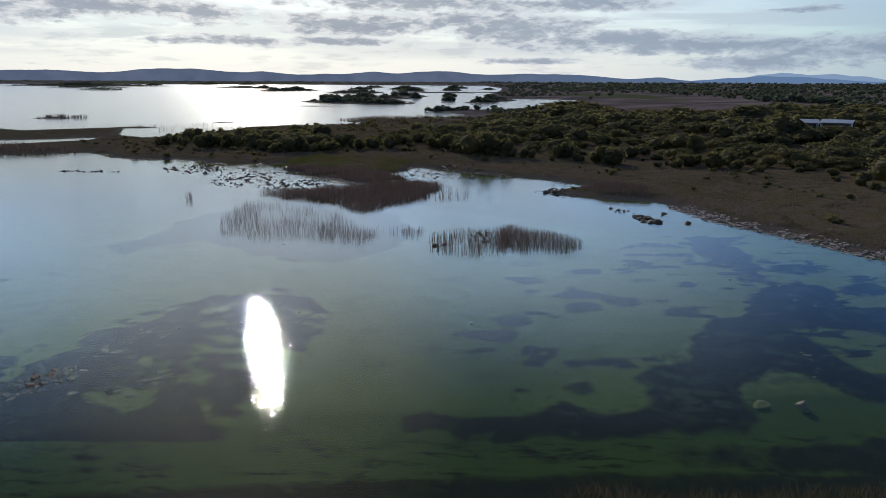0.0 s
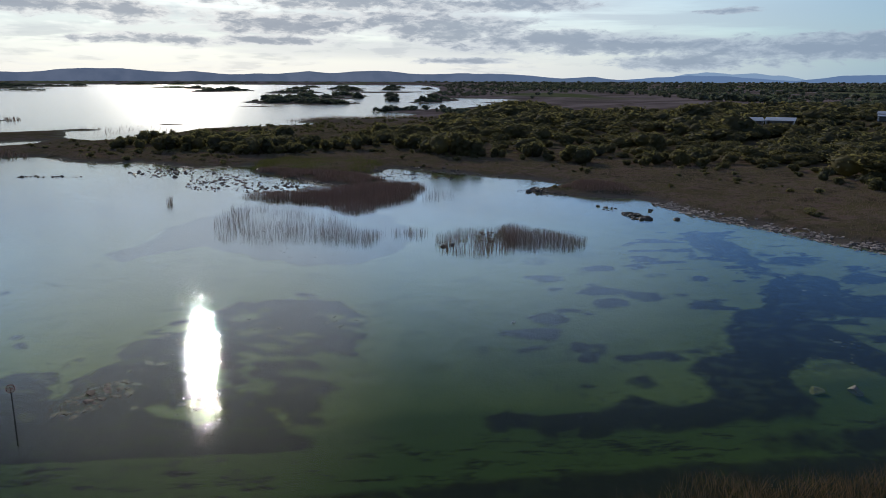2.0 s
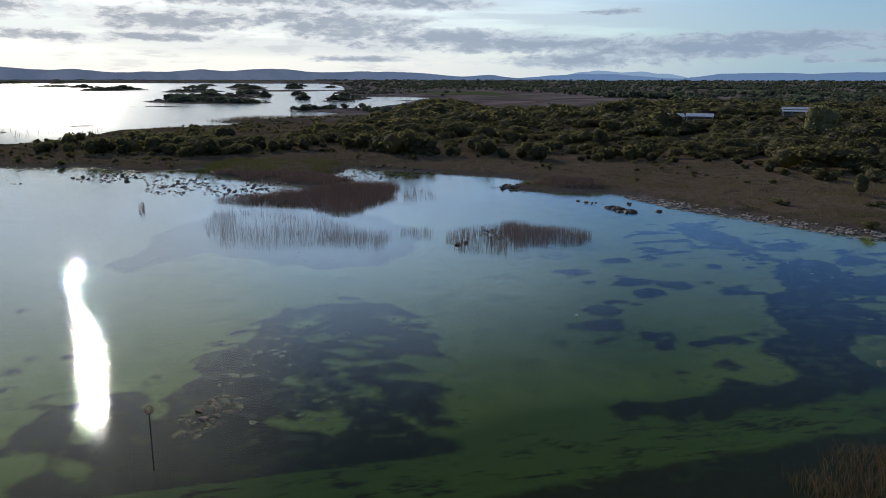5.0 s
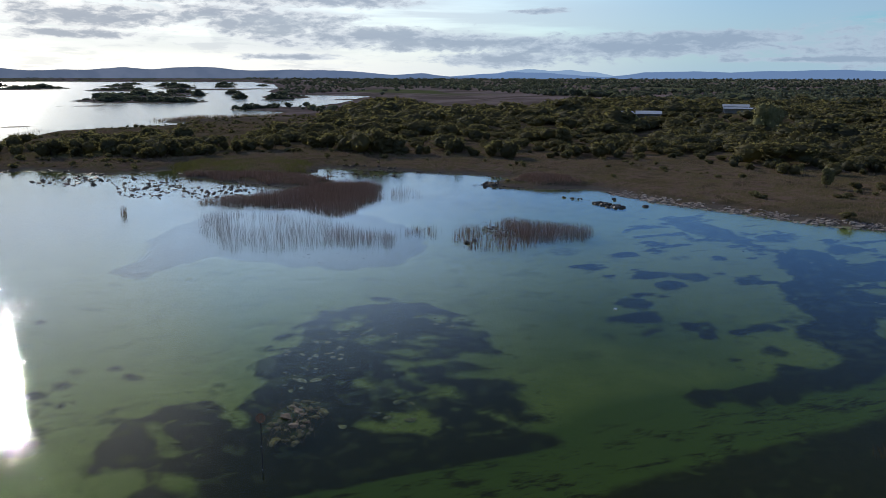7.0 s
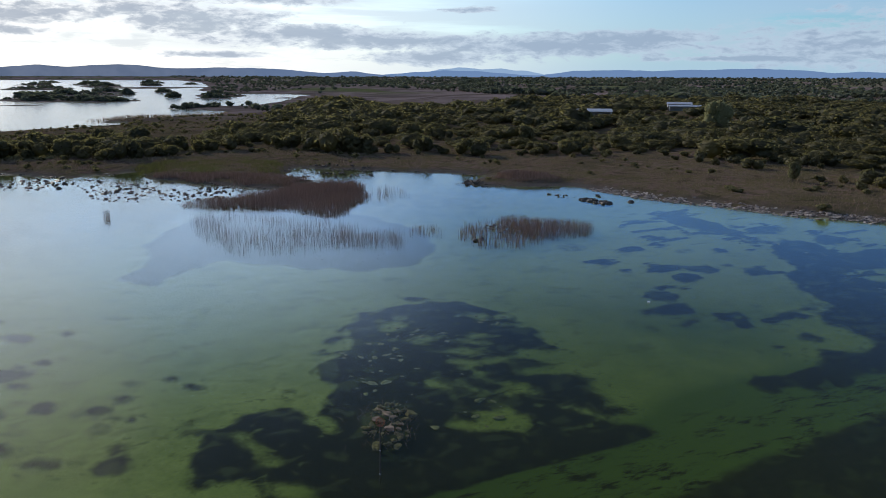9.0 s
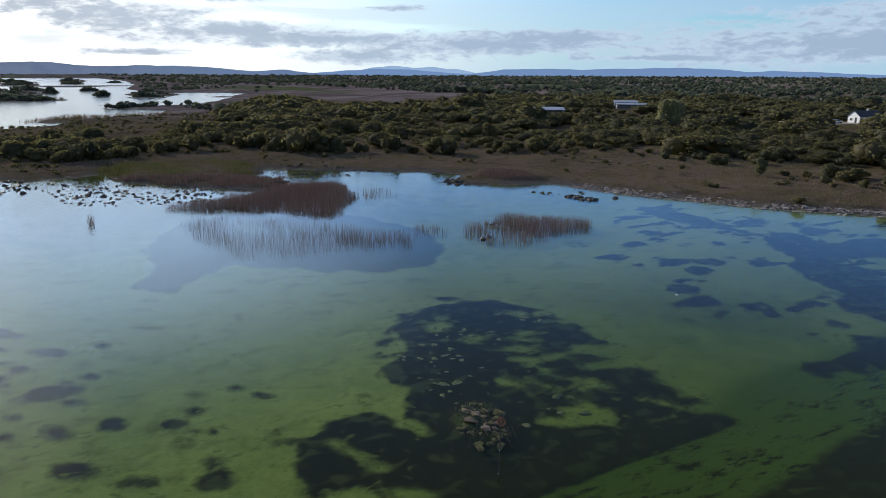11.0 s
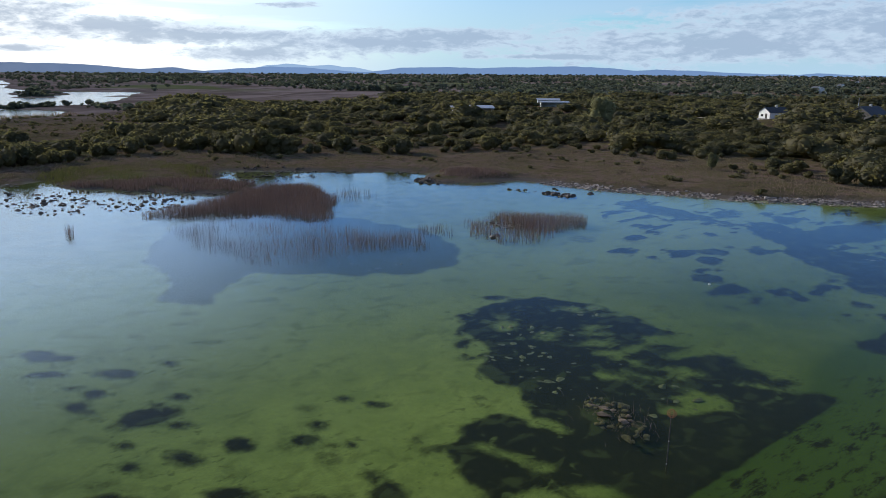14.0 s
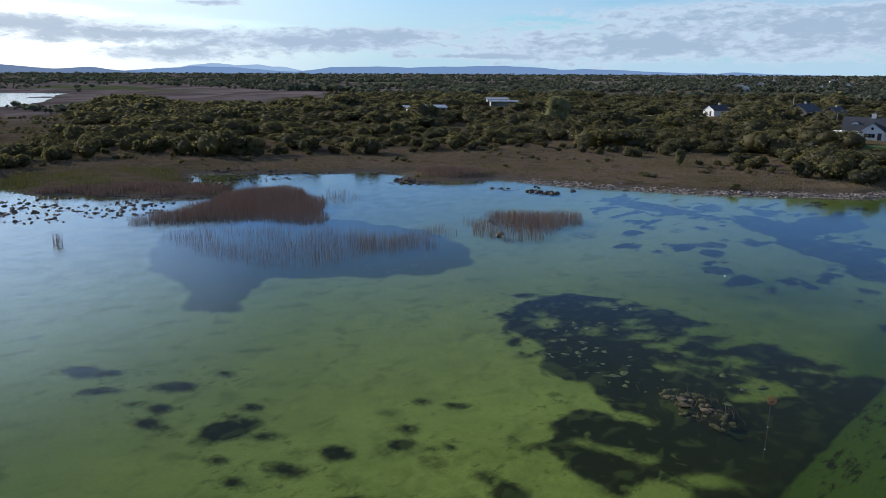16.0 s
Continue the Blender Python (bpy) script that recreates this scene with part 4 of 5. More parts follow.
def thin_out(x, y, gap):
    """Keeps points that lie a gap apart."""
    cells, keep = {}, []
    for i, (a, b, g) in enumerate(zip(x, y, gap)):
        key = (int(a // 4), int(b // 4))
        near = [j for dx in (-1, 0, 1) for dy in (-1, 0, 1) for j in cells.get((key[0] + dx, key[1] + dy), ())]
        if all((x[j] - a) ** 2 + (y[j] - b) ** 2 > g * g for j in near):
            cells.setdefault(key, []).append(i)
            keep.append(i)
    return np.array(keep)


def scrub_places():
    n = 26000
    x, y = RNG.uniform(-95, 430, n), RNG.uniform(-40, 435, n)
    d = inside_distance(x, y, SCRUB)
    cover = fbm(x, y, 26, 3, 71)
    ok = (d > 0.5) & ~open_ground(x, y) & (cover > 0.34 - 0.1 * step(d, 5, 40)) & (x + 0.4 * y > -60) & (land_distance(x, y) > 5) & (np.arctan2(x + 73, y - 28) < radians(82))
    x, y = x[ok], y[ok]
    keep = thin_out(x, y, RNG.uniform(2.2, 5.6, len(x)) + 0.004 * np.hypot(x, y))
    return x[keep], y[keep]


def make_scrub():
    x, y = scrub_places()
    d = inside_distance(x, y, SCRUB)
    z = ground_height(x, y)
    tall = 0.28 + 0.55 * step(fbm(x, y, 38, 3, 77), 0.36, 0.64) + 0.5 * fbm(x, y, 12, 2, 79) + 0.45 * step(fbm(x, y, 60, 2, 83), 0.45, 0.7) * step(x, 60, 150) + 0.9 * RNG.rand(len(x)) ** 5
    # a belt of taller trees behind the white bungalow
    tall = tall + 0.75 * step(oval(x, y, 247, 205, 58, 26, -50), 0, 12)
    # the scrub mounds up towards the lake point
    tall = tall + 1.0 * step(oval(x, y, 70, 400, 36, 75, -14), 0, 22)
    # single bushes along the near rim
    rim = np.flatnonzero((d < 13) & (y < 250) & (x < 100))[:250]
    rest = np.setdiff1d(np.arange(len(x)), rim)
    makers = [np.random.RandomState(100 + k) for k in range(5)]
    kinds = []
    for k, r in enumerate(makers):
        root = new("bush")
        tv, tf = crown_arrays(r, 1.9 + 0.25 * k, 2.9 + 0.25 * k, 4 + k % 3, 520, 0.15)
        crown = new("crown", fill_mesh("crown", tv, tf, LEAF, {"tone": np.zeros(len(tv))}, True))
        sv, sf = stem_arrays(r, 2.6, 0.10, 3)
        stem = new("trunk", fill_mesh("trunk", sv, sf, BARK))
        crown.parent = stem.parent = root
        tagged(root, "rounded dark green willow bush on the sedge shore", "bush", "bushes along the shore")
        kinds.append(root)
    for c, i in enumerate(rim):
        s = float(0.95 * tall[i] * RNG.uniform(0.5, 1.25))
        src = kinds[c % 5]
        m = pose(x[i], y[i], z[i] - 0.1, 0, 0, RNG.uniform(0, 360)) @ Matrix.Diagonal((s * RNG.uniform(1.1, 1.7), s * RNG.uniform(1.1, 1.7), s, 1))
        if c < 5:
            src.matrix_world = m
        else:
            ob = copy_thing(src, Matrix())
            ob.matrix_world = m
    tone = np.clip((fbm(x, y, 26, 3, 81) - 0.5) * 2.6 + 0.42 - 0.42 * step(x, 80, 160) + RNG.uniform(-0.34, 0.34, len(x)), 0, 0.99)
    near = np.hypot(x + 30, y - 20) < 235
    for group, leaves, size in ((rest[near[rest]], 460, 0.100), (rest[~near[rest]], 150, 0.18)):
        shapes = [crown_arrays(np.random.RandomState(200 + k), 2.1, 3.2, 4 + k % 3, leaves, size, 0.12, (4, 5)) for k in range(7)]
        s = (tall[group] * RNG.uniform(0.72, 1.25, len(group)))[:, None]
        scatter("scrub", shapes, np.stack([x[group], y[group], z[group] - 0.2], 1), np.concatenate([s * RNG.uniform(1.7, 2.7, s.shape), s * RNG.uniform(0.72, 1.08, s.shape)], 1), LEAF,
                "dense dark green and olive willow scrub", "scrub", tone[group])
    # low bushes straying out over the sedge and along the strip between the lakes
    x, y = RNG.uniform(-120, 110, 14000), RNG.uniform(75, 410, 14000)
    d, e = inside_distance(x, y, SCRUB), land_distance(x, y)
    west = ((x < 5) & (y > 165)) | (y > 240)
    ok = (d < 1) & (e > 3) & (fbm(x, y, 9, 3, 85) + RNG.uniform(-0.1, 0.1, 14000) + 0.14 * step(d, -16, -1) > np.where(west, 0.50, 0.71)) & ~(inside_distance(x, y, WET_POINT) > 0)
    x, y = x[ok], y[ok]
    keep = thin_out(x, y, RNG.uniform(1.0, 2.6, len(x)))[:1300]
    x, y = x[keep], y[keep]
    shapes = [crown_arrays(np.random.RandomState(250 + k), 1.0, 1.25, 3, 60, 0.15, 0.05, (3, 5)) for k in range(5)]
    s = (0.30 + 0.9 * RNG.rand(len(x)) ** 2.5)[:, None]
    scatter("low_scrub", shapes, np.stack([x, y, ground_height(x, y) - 0.08], 1), np.concatenate([s * RNG.uniform(1.0, 1.8, s.shape), s * RNG.uniform(0.6, 1.1, s.shape)], 1), LEAF,
            "low dark bushes straying over the sedge", "scrub", RNG.uniform(0, 0.6, len(x)))


make_scrub()


def make_far_woods():
    n = 22000
    az, r = np.radians(RNG.uniform(-40, 82, n)), np.exp(RNG.uniform(math.log(330), math.log(4400), n))
    x, y = -35 + r * np.sin(az), 10 + r * np.cos(az)
    d = inside_distance(x, y, MAINLAND)
    mask = (d > 14) & (inside_distance(x, y, SCRUB) < 2) & ~open_ground(x, y)
    mask &= (fbm(x, y, 90, 3, 91) > 0.455) | (np.abs(fbm(x, y, 130, 2, 95) - 0.5) < 0.035)
    mask &= ~((x < 30) & (y < 500)) & ~((x < 60) & (RNG.rand(n) < 0.3)) & ~((oval(x, y, 95, 800, 70, 120, 0) > 0) & (d < 60))
    x, y, r = x[mask][:8600], y[mask][:8600], r[mask][:8600]
    shapes = [crown_arrays(np.random.RandomState(300 + k), 3.6, 5.2, 2, 20, 0.85, 0.12, (3, 5)) for k in range(6)]
    s = (RNG.uniform(0.42, 1.0, len(x)) * (1 + r / 5500) * np.where(x < 200, 0.7, 1.0) * (0.75 + 0.6 * fbm(x, y, 70, 2, 93)))[:, None]
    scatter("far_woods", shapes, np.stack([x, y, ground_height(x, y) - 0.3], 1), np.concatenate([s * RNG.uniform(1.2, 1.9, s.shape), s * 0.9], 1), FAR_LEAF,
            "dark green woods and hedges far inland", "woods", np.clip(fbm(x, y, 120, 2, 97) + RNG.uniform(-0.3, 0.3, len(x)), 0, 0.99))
    # trees and scrub on the islands
    px, py, tops = [], [], []
    for cx, cy, rx, ry, turn in ISLETS[12:] + FAR_ISLETS:
        k = int(44 + rx * 0.8)
        a, q = RNG.rand(k) * 6.28, np.sqrt(RNG.rand(k)) * 0.85
        lump = fbm(cx + rx * q * np.cos(a), cy + ry * q * np.sin(a), 0.6 * rx, 2, 99)
        px.append(cx + rx * q * np.cos(a)), py.append(cy + ry * q * np.sin(a)), tops.append((1.15 - q) * (0.2 + 1.3 * lump))
    px, py = np.concatenate(px), np.concatenate(py)
    s = (RNG.uniform(0.5, 1.0, len(px)) * np.concatenate(tops))[:, None] * (0.75 + np.hypot(px, py) / 2600)[:, None]
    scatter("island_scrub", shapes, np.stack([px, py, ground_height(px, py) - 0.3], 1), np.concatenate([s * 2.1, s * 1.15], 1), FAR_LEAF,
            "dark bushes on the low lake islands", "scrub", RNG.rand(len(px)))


make_far_woods()


def make_tree(x, y, height, width, label, mat=None):
    rng = np.random.RandomState(int(x * 7 + y))
    root = new("tree")
    tv, tf = crown_arrays(rng, width, height, 13, 2200, 0.030 * width + 0.06, 0.3, (5, 7), True)
    crown = new("crown", fill_mesh("crown", tv, tf, mat or LEAF, {"tone": np.full(len(tv), 0.2)}, True))
    sv, sf = stem_arrays(rng, height, 0.03 * height, 5)
    stem = new("trunk", fill_mesh("trunk", sv, sf, BARK))
    crown.parent = stem.parent = root
    root.location = (x, y, float(ground_height(np.array([x]), np.array([y]))[0]) - 0.1)
    return tagged(root, label, "tree", "taller trees")


make_tree(140, 188, 12.5, 5.4, "tall pale green poplar standing over the scrub", PALE_LEAF)
make_tree(78, 106, 4.6, 1.3, "slim grey-green sapling at the sedge edge", PALE_LEAF)
make_tree(103, 153, 5.5, 2.6, "yellowing olive bush above the scrub")
make_tree(118, 150, 6.0, 3.0, "round dark green tree among the scrub")
make_tree(122, 158, 5.5, 2.6, "yellow-green tree beside the low white building")
make_tree(72, 200, 5.5, 2.8, "rounded light green tree in the scrub")


def make_point_wood():
    """The mound of dark trees on the point between bog and far lake."""
    k = 130
    a, q = RNG.rand(k) * 6.283, np.sqrt(RNG.rand(k))
    u, v = 38 * q * np.cos(a), 24 * q * np.sin(a)
    x, y = 82 + u * 0.80 - v * 0.60, 462 + u * 0.60 + v * 0.80
    shapes = [crown_arrays(np.random.RandomState(350 + j), 2.4, 4.2, 5, 170, 0.24, 0.12, (4, 6)) for j in range(5)]
    s = ((0.55 + 1.25 * (1 - q ** 1.6)) * RNG.uniform(0.75, 1.15, k))[:, None]
    scatter("point_wood", shapes, np.stack([x, y, ground_height(x, y) - 0.3], 1), np.concatenate([0.5 + s * 0.85, s], 1), LEAF,
            "mound of dark green trees on the lake point", "woods", RNG.uniform(0, 0.12, k))


make_point_wood()


# ---------------------------------------------------------------- reeds and sedge
def blades(name, x, y, z, height, width, lean, mat, label, category, tones=None, kind="stuff"):
    """Thin upright blades, each two quads, joined."""
    n = len(x)
    a, b = RNG.rand(n) * np.pi, RNG.rand(n) * 2 * np.pi
    ux, uy = np.cos(a) * width, np.sin(a) * width
    lx, ly = np.cos(b) * lean * height, np.sin(b) * lean * height
    rows = []
    for q, w, k in ((0, 1.0, 0.0), (0.55, 0.8, 0.35), (1.0, 0.25, 1.0)):
        for sgn in (-1, 1):
            rows.append(np.stack([x + lx * k + sgn * ux * w, y + ly * k + sgn * uy * w, z + height * q], 1))
    verts = np.stack(rows, 1).reshape(-1, 3)
    base = (np.arange(n) * 6)[:, None]
    faces = np.concatenate([base + np.array([0, 1, 3, 2]), base + np.array([2, 3, 5, 4])])
    me = fill_mesh(name, verts, faces, mat, {"tone": np.repeat(RNG.rand(n) if tones is None else tones, 6)})
    return tagged(new(name, me), label, category, kind=kind)


def fill_outline(outline, n, patch=6.0, thin=0.0, seed=1, edge=0.0):
    """Random places inside an outline, in patches."""
    o = np.array(outline)
    (x0, y0), (x1, y1) = o.min(0) - edge, o.max(0) + edge
    px, py = np.zeros(0), np.zeros(0)
    while len(px) < n:
        x, y = RNG.uniform(x0, x1, 4 * n), RNG.uniform(y0, y1, 4 * n)
        d = inside_distance(x, y, outline) + (fbm(x, y, 3, 3, seed) - 0.5) * 3
        ok = (d > -edge * RNG.rand(4 * n)) & (fbm(x, y, patch, 3, seed + 5) + RNG.uniform(-0.12, 0.12, 4 * n) > thin)
        px, py = np.concatenate([px, x[ok]]), np.concatenate([py, y[ok]])
    return px[:n], py[:n]


def reed_bed(outline, n, low, high, width, mat, label, thin=0.0, seed=1, patch=6.0, lean=0.1, edge=0.0, wet=True):
    x, y = fill_outline(outline, n, patch, thin, seed, edge)
    z = np.minimum(ground_height(x, y), 0.3) if wet else ground_height(x, y)
    h = RNG.uniform(low, high, n) * (0.45 + 1.0 * fbm(x, y, 4, 3, seed + 9)) * (0.75 + 0.3 * step(inside_distance(x, y, outline), -0.5, 2.5)) - np.minimum(z, 0)
    blades("reed_bed", x, y, z - 0.03, h, width * RNG.uniform(0.6, 1.3, n), lean, mat, label, "reeds")


SPARSE = [(-36, 124), (-36, 113), (-34, 103), (-31, 96), (-26, 94.5), (-20, 96), (-11.5, 92.5), (-9, 98), (-13, 106), (-17, 112), (-23, 118), (-28, 122)]
BROWN = [(-35, 136), (-30, 132), (-24, 130), (-18, 124), (-14, 118), (-9, 124), (-4, 132), (-1, 147), (-6, 151), (-12, 149), (-20, 142), (-27, 139)]
reed_bed(SPARSE, 2900, 0.6, 1.6, 0.011, REED, "sparse dark brown reeds standing in shallow water", 0.40, 3, 4.0, 0.10)
reed_bed([(-19, 99), (-12, 96), (-11, 99), (-17, 103)], 420, 0.8, 1.5, 0.014, REED, "thick brown reed clump in shallow water", 0.3, 4, 3.0, 0.1, 2.5)
reed_bed(BROWN, 20000, 0.9, 1.5, 0.016, REED, "dense rust-brown reed bed at the water's edge", 0.18, 7, 8, 0.14, 1.5)
reed_bed([(-39, 174), (-33, 167), (-26, 156), (-14, 150), (-9, 156), (-15, 165), (-22, 168), (-30, 173)], 4800, 0.8, 1.3, 0.05, REED, "brown reeds on the low wet point", 0.3, 11, 9, 0.15, 1.0)
reed_bed([(-43, 200), (-40, 180), (-31, 171), (-20, 167), (-13, 170), (-9, 186), (-16, 201)], 8500, 0.8, 1.2, 0.05, GREEN_REED, "olive green reeds and rushes on the wet point", 0.3, 13, 9, 0.15, 2.0)
reed_bed([(1, 95), (4, 92), (9, 90.5), (9, 101), (3, 101)], 750, 0.7, 1.5, 0.016, REED, "thin brown reeds on the stony end of a shoal", 0.35, 18, 3, 0.09, 1.0)
reed_bed([(8, 91), (16, 89.5), (19, 93), (16, 99), (10, 103), (8, 99)], 3800, 0.7, 1.6, 0.012, REED, "brown reed clump on a small stony shoal", 0.2, 17, 6, 0.09, 1.0)
reed_bed([(-2, 95), (-1, 89), (3, 87), (9, 88.5), (4, 93), (2, 99)], 420, 1.0, 1.6, 0.022, REED, "thin reeds among shoal stones", 0.4, 19, 3)
reed_bed([(39, 130.5), (32, 133), (28, 138), (33, 146), (40, 138)], 3200, 0.5, 0.8, 0.035, REED, "short red-brown reeds on a low point", 0.2, 23, 5, 0.2, 0.5, False)
reed_bed([(-49.6, 129), (-48, 127.2), (-46.2, 128.2), (-47.6, 130.4)], 46, 1.0, 1.9, 0.022, REED, "lone tuft of dark reeds in the water", 0, 29)
reed_bed([(-8, 101), (-4, 97), (-1, 100), (-5, 104)], 130, 0.8, 1.3, 0.022, REED, "thin scattered reeds in the water", 0.3, 31)
reed_bed([(-2, 136), (0, 129), (5, 130), (5, 137)], 110, 1.0, 1.8, 0.022, REED, "thin scattered reeds in the water", 0.3, 37)
reed_bed([(-112, 212), (-130, 206), (-178, 206), (-235, 230), (-180, 232), (-135, 226)], 5200, 1.3, 2.1, 0.07, REED, "dark reed fringe along the inlet", 0.2, 41, 12, 0.1, 2.0)
reed_bed([(-60, 392), (-42, 376), (-18, 402), (10, 408), (14, 440), (-10, 432), (-40, 425)], 1500, 1.2, 2.0, 0.09, SEDGE, "pale thin reeds along the far shore", 0.42, 43, 9, 0.05)
reed_bed([(-232, 402), (-205, 402), (-206, 408), (-230, 408)], 260, 1.4, 2.4, 0.10, REED, "dark reeds on a far shoal", 0.3, 47)
reed_bed([(-160, 330), (-108, 290), (-92, 330), (-110, 366), (-140, 352)], 240, 0.8, 1.4, 0.06, REED, "scattered reeds along the far shore", 0.5, 53, 7)
reed_bed([(2.2, 29), (3, 32), (5, 32.7), (14, 32.9), (26, 33.5), (40, 32), (40, 24), (12, 20), (0.5, 26)], 15000, 0.6, 1.1, 0.009, BANK_REED, "dry brown reeds on the near bank", 0.30, 59, 4, 0.5, 0.8)


def make_sedge():
    n = 330000
    x, y = RNG.uniform(-110, 120, n), RNG.uniform(55, 330, n)
    d, s = land_distance(x, y), inside_distance(x, y, SCRUB)
    ok = (d > 2.2) & (s < 10) & (fbm(x, y, 7, 3, 101) + RNG.uniform(-0.15, 0.15, n) > 0.30) & ((y < 240) | (RNG.rand(n) < 0.5))
    x, y = x[ok][:100000], y[ok][:100000]
    h = RNG.uniform(0.14, 0.40, len(x)) * (0.6 + 0.8 * fbm(x, y, 10, 2, 103))
    blades("sedge", x, y, ground_height(x, y) - 0.03, h, 0.04 * RNG.uniform(0.6, 1.4, len(x)), 0.45, SEDGE, "brown and straw-coloured sedge tussocks along the shore", "sedge",
           np.clip(fbm(x, y, 16, 3, 105) * 2.2 - 0.95 + 0.75 * step(inside_distance(x, y, SCRUB), -24, -2) + RNG.uniform(-0.25, 0.25, len(x)), 0, 0.99))


make_sedge()


# ---------------------------------------------------------------- stones
def stone_mesh(seed, mat, flat=0.6, sub=2, keen=0.62):
    rng = np.random.RandomState(seed)
    bm = bmesh.new()
    bmesh.ops.create_icosphere(bm, subdivisions=sub, radius=1.0)
    ax = rng.uniform(0.75, 1.25, 3)
    cuts = [(Vector(rng.normal(size=3)).normalized(), rng.uniform(keen - 0.2, keen + 0.16)) for _ in range(11)]
    for v in bm.verts:
        for nrm, dist in cuts:
            k = v.co.dot(nrm)
            if k > dist:
                v.co -= nrm * (k - dist) * 0.95
        v.co += v.co.normalized() * (noise.noise(v.co * 2.3 + Vector((seed, 0, 0))) * 0.10)
        v.co = Vector((v.co.x * ax[0], v.co.y * ax[1], v.co.z * flat * ax[2]))
    me = bpy.data.meshes.new("stone")
    bm.to_mesh(me), bm.free()
    me.materials.append(mat)
    return me


STONES = {"grey": [stone_mesh(k, STONE, 0.5) for k in range(5)], "dark": [stone_mesh(20 + k, DARK_STONE) for k in range(5)],
          "shoal": [stone_mesh(60 + k, SHOAL_STONE, 0.28, 2, 0.45) for k in range(5)],
          "pale": [stone_mesh(40 + k, PALE_STONE, 0.2, 2, 0.5) for k in range(4)]}
WORDS = {"shoal": "flat brown-grey slab on the shoal beside the marker",
         "grey": "weathered grey limestone boulder at the waterline", "dark": "dark wet boulder standing out of shallow water",
         "pale": "flat pale stone lying on the weedy lake bed"}


def put_stone(kind, x, y, size, sink=0.25, group="", turn=None, top=None):
    ob = new("boulder" if kind != "pale" else "sunken_stone", STONES[kind][RNG.randint(len(STONES[kind]))])
    g = float(ground_height(np.array([x]), np.array([y]))[0])
    if top is not None:
        g = max(g, top - size * 0.8)
    ob.matrix_world = pose(x, y, g + size * (0.45 - sink) * (0.5 if kind == "pale" else 1), RNG.uniform(-8, 8), RNG.uniform(-8, 8), RNG.uniform(0, 360) if turn is None else turn) \
        @ Matrix.Diagonal((size * RNG.uniform(0.8, 1.35), size * RNG.uniform(0.8, 1.2), size * RNG.uniform(0.8, 1.1), 1))
    return tagged(ob, WORDS[kind], "stone", group)


PEBBLES = {"shoal": [], "dark": []}


def stone_field(kind, cx, cy, rx, ry, turn, n, low, high, group, top=None):
    c, s = math.cos(radians(turn)), math.sin(radians(turn))
    for _ in range(n):
        a, q = RNG.rand() * 6.283, math.sqrt(RNG.rand())
        u, v = rx * q * math.cos(a), ry * q * math.sin(a)
        size = low + (high - low) * RNG.rand() ** 2.2
        sx, sy = cx + u * c - v * s, cy + u * s + v * c
        if kind in PEBBLES and size < (0.42 if kind == "dark" else 0.30):
            g = float(ground_height(np.array([sx]), np.array([sy]))[0])
            PEBBLES[kind].append((sx, sy, max(g, (top or 0) - size * 0.9), size))
        else:
            put_stone(kind, sx, sy, size, 0.2, group, None, top)


stone_field("dark", -44, 163, 9, 8, 20, 60, 0.16, 0.7, "boulders off the wet point", 0.25)
stone_field("dark", -27, 151, 7, 4, -10, 46, 0.16, 0.6, "boulders off the wet point", 0.25)
stone_field("dark", -43, 152, 8, 9, 20, 70, 0.22, 0.75, "boulders off the wet point", 0.25)
stone_field("dark", -32, 145, 6, 5, 0, 50, 0.20, 0.7, "boulders off the wet point", 0.25)
stone_field("dark", -58, 171, 11, 6, 10, 44, 0.2, 0.95, "boulders off the west shore", 0.3)
stone_field("dark", -63, 178, 8, 6, 20, 30, 0.25, 0.9, "boulders off the west shore", 0.3)
stone_field("dark", -86, 168, 9, 1.6, -4, 18, 0.25, 0.8, "boulders off the west shore", 0.3)
stone_field("dark", 0, 171, 12, 6, -20, 90, 0.16, 0.6, "stones in the inlet", 0.2)
stone_field("dark", -2, 163, 10, 5, -20, 70, 0.16, 0.6, "stones in the inlet", 0.2)
stone_field("dark", 22.5, 138, 2.6, 4, 0, 26, 0.25, 0.7, "stones at the red reed point", 0.2)
stone_field("shoal", 6, 97, 2.6, 3.2, 0, 46, 0.2, 0.7, "stones in the reed clump", 0.25)
for bx, by, bs in ((-1.0, 91.9, 0.7), (0.2, 92.2, 0.5), (33.2, 108.5, 1.15), (30.5, 119, 0.5), (38.5, 107.5, 0.6), (36.8, 114.5, 0.45), (37.6, 116, 0.5), (29.5, 120.5, 0.4), (31.2, 118, 0.4)):
    put_stone("dark", bx, by, bs, 0.15, "dark boulders off the east shore", None, 0.3)
stone_field("dark", 33.0, 110.8, 1.7, 3.0, 10, 30, 0.45, 1.1, "dark boulders off the east shore", 0.3)
stone_field("dark", 31.0, 117.5, 1.6, 3.0, 10, 9, 0.2, 0.5, "dark boulders off the east shore", 0.2)
stone_field("shoal", -29.9, 47.7, 1.6, 3.3, -25, 58, 0.16, 0.66, "stones of the marker shoal", 0.06)
put_stone("shoal", -28.0, 48.7, 0.75, 0.2, "stones of the marker shoal", 20, 0.15)
put_stone("shoal", -31.7, 45.2, 0.42, 0.2, "stones of the marker shoal", 60, 0.1)
put_stone("grey", 25.2, 44.6, 0.62, 0.2, "", 70, 0.15)
put_stone("pale", 22.4, 44.9, 0.8, 0.0, "sunken stones")
